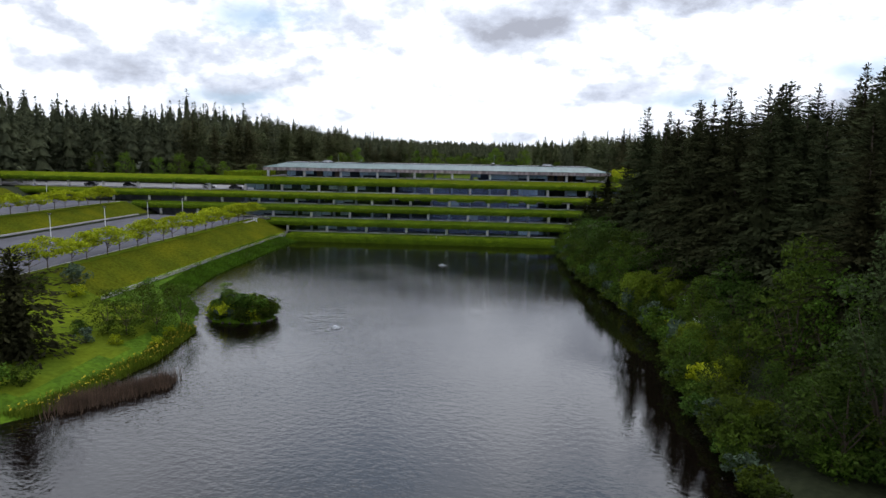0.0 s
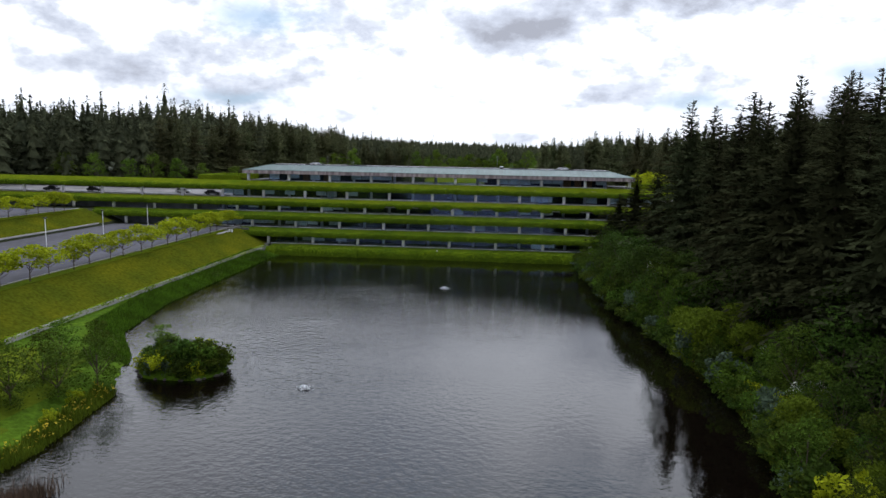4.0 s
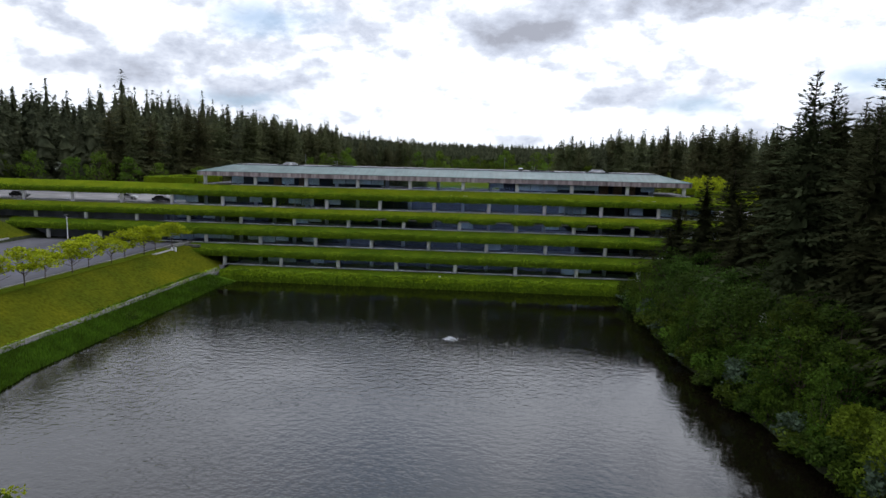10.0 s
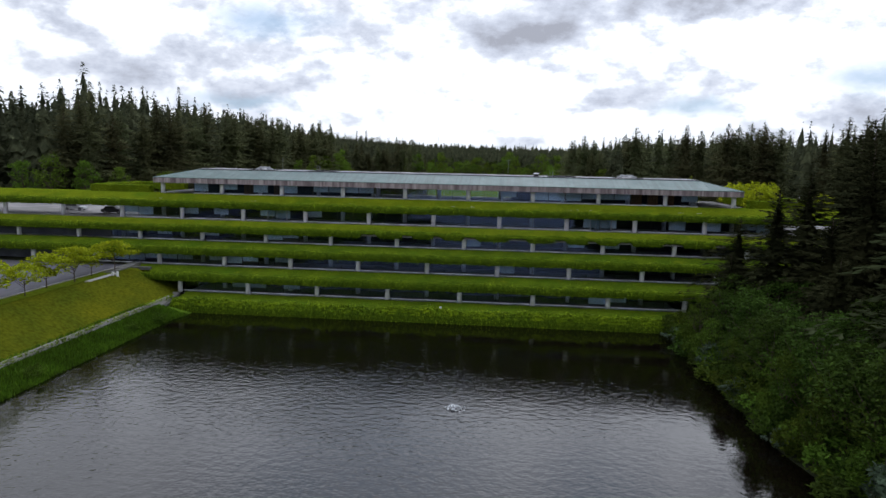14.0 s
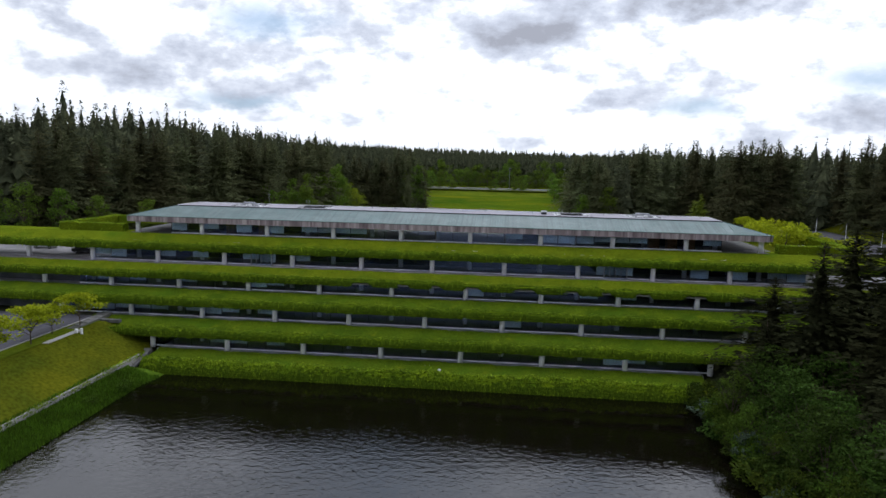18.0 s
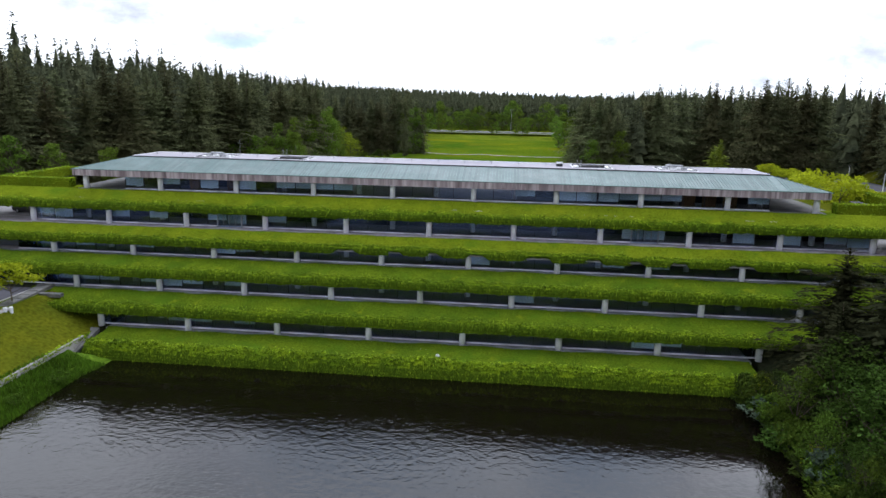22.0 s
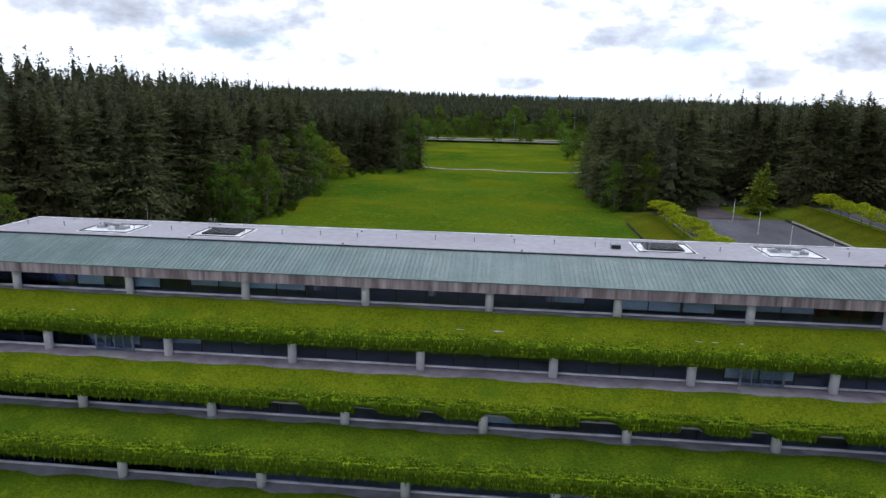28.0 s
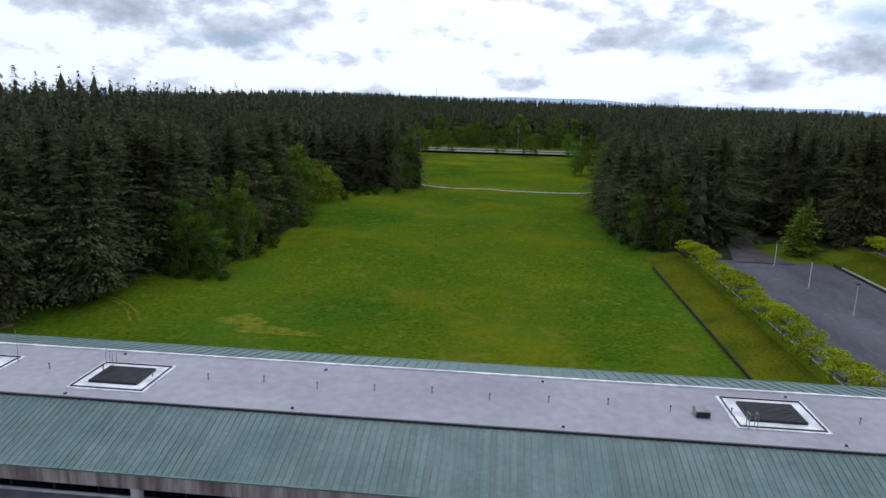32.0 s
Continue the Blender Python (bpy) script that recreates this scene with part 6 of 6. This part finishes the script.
for x, y, k, s, sz in ((-62, 166, 0, 0.7, 0.85), (-63, 173, 1, 0.8, 0.9), (-61, 158, 2, 0.55, 0.6), (-64, 180, 2, 0.7, 0.8)):
    stand(darkleaf[k], x, y, s, sz=sz)
for x, y, k, s in ((-60, 243, 0, 1.3), (-55, 258, 1, 1.5), (-51, 262, 0, 1.2), (-57, 250, 1, 0.8), (-57, 139, 1, 0.9), (-58, 152, 0, 1.2), (-58, 182, 0, 1.4), (-57, 118, 1, 0.8), (-61, 117, 0, 1.0), (-66, 117, 1, 1.2),
                   (-77, 112, 0, 0.8), (40, 176, 1, 1.0), (39, 190, 0, 1.1), (41, 205, 1, 1.0), (46, 166, 1, 1.0), (-74, 117, 1, 1.2), (-69, 118, 0, 1.1)):
    stand(shrub[k], x, y, s)
stand(mid_firs[2], -43.5, 271, 0.8, sz=1.08)
for n in range(16):
    y = 162 + n * 8
    x = float(np.interp(y, [160, 204, 283, 300], [46, 38, 45, 58])) + g.uniform(0.5, 3)
    stand(shrub[n % 2], x, y, g.uniform(0.8, 1.6))
    if n % 3 == 0:
        stand(birch[n % 2], x + 3, y + 3, g.uniform(0.8, 1.2))
# dark clump in the middle distance and trees by the highway
for x, y, hgt in ((-40, 288, 30), (-45, 296, 34), (-52, 302, 33), (-48, 310, 35), (-38, 296, 26), (-58, 312, 36)):
    stand(mid_firs[int(hgt) % 5], x, y, hgt / 30 * (1.0 if hgt > 20 else 1.5), sz=hgt / 30)
for x, y, k, s in ((17, 470, 0, 0.8), (22, 472, 1, 0.9), (25, 469, 2, 0.75), (1, 468, 1, 0.7), (-3, 470, 2, 0.6), (-36, 470, 0, 0.75), (-46, 468, 1, 1.0), (-54, 466, 2, 1.2), (-60, 462, 0, 1.3), (44, 368, 0, 0.95), (48, 372, 1, 1.1), (54, 366, 2, 1.1), (60, 372, 0, 1.3), (66, 360, 1, 1.3), (50, 420, 2, 1.2), (58, 440, 1, 1.3), (48, 462, 0, 1.2)):
    stand(ash[k], x, y, s)
for n in range(46):
    x = -140 + n * 6.2 + g.uniform(-2, 2)
    stand((ash + darkleaf)[n % 6], x, 556 + g.uniform(-6, 26), g.uniform(1.2, 1.9))
for n in range(34):
    stand((ash + greenleaf)[n % 5], -112 + n * 6.6 + g.uniform(-2, 2), 528 + g.uniform(0, 12), g.uniform(0.85, 1.35))
# light green trees behind the office's ends
for x, y, s in ((62.5, 29, 1.75), (65.5, 33, 1.5), (60, 38, 1.5), (63, 42, 1.5), (66, 46, 1.4), (73, 26, 1.0)):
    stand(shrub[3], x, y, s, z=17.75)
for x, y, k, s in ((-99, 47, 0, 0.8), (-92, 50, 1, 0.7), (-108, 49, 2, 0.75), (-122, 50, 0, 0.8), (-84, 52, 1, 0.6), (-74, 56, 2, 0.6), (-134, 52, 1, 0.8)):
    stand(ash[k], x, y, s, z=13)
for x, y, k, s in ((90, 182, 0, 0.85), (85, 164, 1, 1.1), (82, 161, 0, 0.95), (120, 182, 1, 1.25), (109, 178, 0, 0.8), (126, 190, 1, 1.1)):
    stand(larch[k], x, y, s)

# ---- island, fountains, reeds, flowers ----
island = tagged(new("island"), "small rocky islet overgrown with green bushes", "islet")
n = 22
ring = []
for j, (f, z) in enumerate(((1.0, -0.8), (1.0, 0.15), (0.86, 0.7), (0.5, 1.5), (0.0, 1.9))):
    ring += [(-17.8 + f * 5.2 * math.cos(a) * (1 + 0.1 * math.sin(3 * a)), -96.5 + f * 3.6 * math.sin(a) * (1 + 0.12 * math.cos(2 * a)), z) for a in (6.283 * i / n for i in range(n))]
part("mound", mesh_from("mound", ring, [(j * n + i, j * n + (i + 1) % n, (j + 1) * n + (i + 1) % n, (j + 1) * n + i) for j in range(4) for i in range(n)], BANK, True), None, island)
for i in range(20):
    a = 6.283 * i / 20 + g.uniform(-0.15, 0.15)
    rr = g.uniform(0.15, 0.42)
    x, y = -17.8 + 5.2 * math.cos(a) * (1 + 0.1 * math.sin(3 * a)), -96.5 + 3.6 * math.sin(a) * (1 + 0.12 * math.cos(2 * a))
    q = [(x + rr * g.uniform(0.6, 1.2) * math.cos(b), y + rr * g.uniform(0.6, 1.2) * math.sin(b), zz) for zz in (-0.3, 0.12) for b in (6.283 * j / 7 for j in range(7))]
    part("rock", mesh_from("rock", q + [(x, y, 0.2 + 0.1 * g.random())], [(j, (j + 1) % 7, 7 + (j + 1) % 7, 7 + j) for j in range(7)] + [(7 + j, 7 + (j + 1) % 7, 14) for j in range(7)], ROCK), None, island)
for i in range(15):
    a = 6.283 * i / 15
    stand(shrub[(0, 2, 0, 3, 0)[i % 5]], -17.8 + 4.5 * math.cos(a) * (1 + 0.1 * math.sin(3 * a)), -96.5 + 3.0 * math.sin(a) * (1 + 0.12 * math.cos(2 * a)), g.uniform(0.45, 0.7), z=0.35)
stand(birch[0], -20.4, -95.6, 0.55, z=0.9, sz=0.27)
for x, y, k, s, z in ((-15.5, -96, 0, 1.05, 1.0), (-18.5, -97.5, 0, 1.0, 1.0), (-20.5, -95.5, 2, 1.0, 0.9), (-14.2, -97.8, 0, 0.75, 0.6), (-21.4, -97.4, 3, 0.8, 0.5), (-17, -94.4, 1, 0.9, 0.9), (-13.4, -95.2, 0, 0.7, 0.6), (-16.5, -98.8, 1, 0.7, 0.5), (-20, -99, 2, 0.6, 0.4), (-22, -94.5, 3, 0.7, 0.5)):
    stand(shrub[k], x, y, s, z=z)
for n in range(12):
    a = n * 2.4
    stand(shrub[(0, 0, 1, 3)[n % 4]], -17.8 + 3.9 * math.sqrt(n / 12) * 1.15 * math.cos(a), -96.5 + 2.9 * math.sqrt(n / 12) * 1.1 * math.sin(a), 0.62 + 0.25 * (n % 3), z=1.5 - 1.4 * n / 12)

for fx, fy in ((-1.8, -100.0), (8.6, -41.4)):
    f = tagged(new("fountain"), "low white water jet bubbling up from the lake", "fountain", "lake fountains")
    P = np.stack([g.normal(0, 0.36, 420), g.normal(0, 0.36, 420), np.zeros(420)], -1)
    P[:, 2] = np.maximum(0.03, 0.38 * np.exp(-(P[:, 0] ** 2 + P[:, 1] ** 2) / 0.35) * g.uniform(0.2, 1.1, 420))
    V, F = leaf_quads(P + [fx, fy, 0], np.full(420, 0.11), g)
    tagged(part("spray", mesh_from("spray", V, F, FOAM), None, f), "white foaming spray", kind="stuff")
    part("nozzle", Geo().tube((fx, fy, -0.5), (fx, fy, 0.12), 0.18, 0.14, 10), DARK_METAL, f)


def blades(n, place, hgt, wid, material, name, label, category):
    P = place(n)
    a = g.uniform(0, 6.283, n)
    U = np.stack([np.cos(a), np.sin(a), 0 * a], -1) * wid
    T = np.stack([g.normal(0, 0.15, n), g.normal(0, 0.15, n), g.uniform(0.6, 1.15, n)], -1) * hgt
    V = np.stack([P - U, P + U, P + T], 1).reshape(-1, 3)
    tagged(new(name, mesh_from(name, V, np.arange(3 * n).reshape(-1, 3), material)), label, category, kind="stuff")


def reed_spot(n):
    t = g.uniform(0, 1, n)
    x = -22.3 + 6.6 * t + g.normal(0, 0.6, n)
    y = -133.5 + 8.5 * t ** 1.1 + g.normal(0, 1.1, n)
    return np.stack([x + 1.6, y - 0.6, np.zeros(n)], -1)


blades(3600, reed_spot, 1.5, 0.035, REED, "reeds", "dry brown reeds standing in the shallows", "reeds")


def iris_spot(n):
    y = np.concatenate([g.uniform(-137, -104, n // 2), g.uniform(-118, -78, n - n // 2)])
    left = np.arange(n) < n // 2
    x = np.where(left, np.interp(y, SHORE_Y, SHORE_L) - g.uniform(-0.2, 2.4, n), np.interp(y, SHORE_RY, SHORE_R) + g.uniform(-0.2, 2.6, n))
    return np.stack([x, y, ground_z(x, y)], -1)


blades(9000, iris_spot, 0.9, 0.06, LEAF_WILLOW, "iris_leaves", "tall green iris leaves along the water's edge", "water plants")
P = iris_spot(700) + [0, 0, 0.85]
V, F = leaf_quads(P, np.full(700, 0.13), g)
tagged(new("iris_flowers", mesh_from("iris_flowers", V, F, IRIS)), "yellow iris flowers along the water's edge", "flowers", kind="stuff")


def bank_spot(n):
    y = g.uniform(-95, -8, n)
    sl = np.interp(y, SHORE_Y, SHORE_L)
    x = sl - g.uniform(-0.4, 4.5, n)
    return np.stack([x, y, ground_z(x, y)], -1)


def wall_spot(n):
    y = g.uniform(-94, -3, n)
    keep = np.sin(y * 0.9) + np.sin(y * 0.37 + 1) > g.uniform(-1.6, 1.0, n)
    y = np.where(keep, y, y - 1.0)
    drop = np.abs(g.normal(0, 0.32, n)) * np.where(keep, 1, 0.4)
    return np.stack([-42.0 + g.uniform(-0.25, 0.26, n) + 0.1 * np.sign(drop - 0.1), y, 2.12 - drop + g.normal(0, 0.05, n)], -1)


V, F = leaf_quads(wall_spot(5200), np.full(5200, 0.15), g, 0.2)
tagged(new("wall_ivy", mesh_from("wall_ivy", V, F, IVY_LEAF)), "ivy creeping over the top of the retaining wall", "ivy", kind="stuff")
blades(26000, bank_spot, 0.55, 0.09, BANK_GRASS, "bank_grass", "rough green grass on the lake bank", "grass")

def ground_patch(name, cx, cy, rx, ry, material, label, category, seed):
    """A worn patch that lies on the ground, with a ragged edge."""
    q = np.random.default_rng(seed)
    n, rings = 36, 6
    edge = 1 + 0.16 * np.sin(np.arange(n) * 6.283 / n * 3 + seed) + q.normal(0, 0.07, n)
    V = [(cx, cy, float(ground_z(cx, cy)) + 0.07)]
    for j in range(1, rings + 1):
        for i in range(n):
            a = 6.283 * i / n
            x, y = cx + rx * edge[i] * j / rings * math.cos(a), cy + ry * edge[i] * j / rings * math.sin(a)
            V.append((x, y, float(ground_z(x, y)) + (0.07 if j < rings else 0.0)))
    F = [(0, 1 + i, 1 + (i + 1) % n) for i in range(n)]
    F += [(1 + j * n + i, 1 + (j + 1) * n + i, 1 + (j + 1) * n + (i + 1) % n, 1 + j * n + (i + 1) % n) for j in range(rings - 1) for i in range(n)]
    thing(name, mesh_from(name, V, F, material), None, label, category, kind="structure")


ground_patch("mown_patch", -41.5, 91, 4.5, 3.2, BARE_GRASS, "pale dry patch of cut grass in the meadow", "grass patch", 3)
ground_patch("mown_patch", -34, 86, 7.5, 2.2, BARE_GRASS, "thin pale patch of cut grass in the meadow", "grass patch", 8)
ground_patch("bare_patch", -83, 80, 5, 3.5, BARE_EARTH, "bare trodden earth at the edge of the wood", "bare ground", 5)
for o in (0, 1.7):
    ribbon("wheel_track", [(-78 + o, 101), (-73 + o, 99.5), (-68 + o, 96.5), (-64 + o, 92.5), (-61 + o, 88)], 0.55, 0.09, BARE_GRASS, "faint wheel track worn into the meadow", "track")

# foot path, steps and small fixtures beside the terraces
thing("foot_path", Geo().box(-50.7, -49.7, -13, -5.6, 5.5, 5.80), CONCRETE, "pale concrete foot path along the top of the planted slope", "path", kind="structure")
for x, y0, y1, za, zb, n in ((-51.6, -5.4, 3.6, 5.75, 6.3, 6), (-43.2, -7.0, 0.2, 0.7, 2.05, 8)):
    st = tagged(new("outdoor_steps"), "narrow dark concrete outdoor steps beside the terrace", "steps", "outdoor steps")
    for i in range(n):
        zt = za + (zb - za) * (i + 1) / n
        part("step", Geo().box(x - 0.6, x + 0.6, y0 + (y1 - y0) * i / n, y0 + (y1 - y0) * (i + 1) / n, zt - 1.6, zt), CONCRETE_DARK, st)
    for side in (-0.72, 0.72):
        part("side_wall", Geo().prism([(y0, za - 1.2), (y1, zb - 1.2), (y1, zb + 0.08), (y0, za + 0.08)], x + side - 0.1, x + side + 0.1), CONCRETE_DARK, st)
for x, y in ((-49.7, -7.0), (-49.2, -6.6)):
    b = tagged(new("bollard"), "short white concrete bollard beside the foot path", "bollard", "bollards")
    part("post", Geo().tube((x, y, 5.3), (x, y, 6.2), 0.2, 0.19, 12), COLUMN, b)
    part("cap", Geo().tube((x, y, 6.202), (x, y, 6.28), 0.23, 0.17, 12), COLUMN, b)
slab = thing("terrace_slab", Geo().box(-51.4, -47.6, 0.1, 0.9, 5.5, 5.95), CONCRETE_DARK, "pale concrete slab edge beside the steps", "slab", kind="structure")
for x, y, z in ((0.9, 14.93, 17.12), (1.33, 10.75, 12.9), (1.1, 6.72, 9.42), (1.2, 2.4, 5.35), (1.3, -2.0, 1.82)):
    f = tagged(new("irrigation_box"), "small grey irrigation box set in the ivy", "irrigation box", "irrigation boxes")
    part("lid", Geo().box(x - 0.14, x + 0.14, y - 0.1, y + 0.1, z - 0.35, z + 0.08), CONCRETE_DARK, f)
    for q in (-0.3, 0.3):
        part("riser", Geo().tube((x + q, y, z - 0.3), (x + q, y, z + 0.16), 0.045, 0.045, 8), GREY_METAL, f)
g_light = tagged(new("globe_light"), "white globe garden light on the lowest ivy bank", "garden light")
ring = [(0.27 * math.sin(a) * math.cos(b), 0.27 * math.sin(a) * math.sin(b), 0.27 * math.cos(a)) for a in (math.pi * (i + 0.5) / 8 for i in range(8)) for b in (6.283 * j / 14 for j in range(14))]
part("globe", mesh_from("globe", [(3.3 + x, -3.9 + y, 1.9 + z) for x, y, z in ring], [(i * 14 + j, i * 14 + (j + 1) % 14, (i + 1) * 14 + (j + 1) % 14, (i + 1) * 14 + j) for i in range(7) for j in range(14)] + [tuple(range(14)), tuple(range(111, 97, -1))], LAMP_GLASS, True), None, g_light)
part("base", Geo().tube((3.3, -3.9, 1.2), (3.3, -3.9, 1.7), 0.1, 0.1, 8), DARK_METAL, g_light)
retire([cedar] + larch + big_firs + mid_firs + maple + [poplar] + ash + darkleaf + greenleaf + birch + willow + shrub + park_tree)
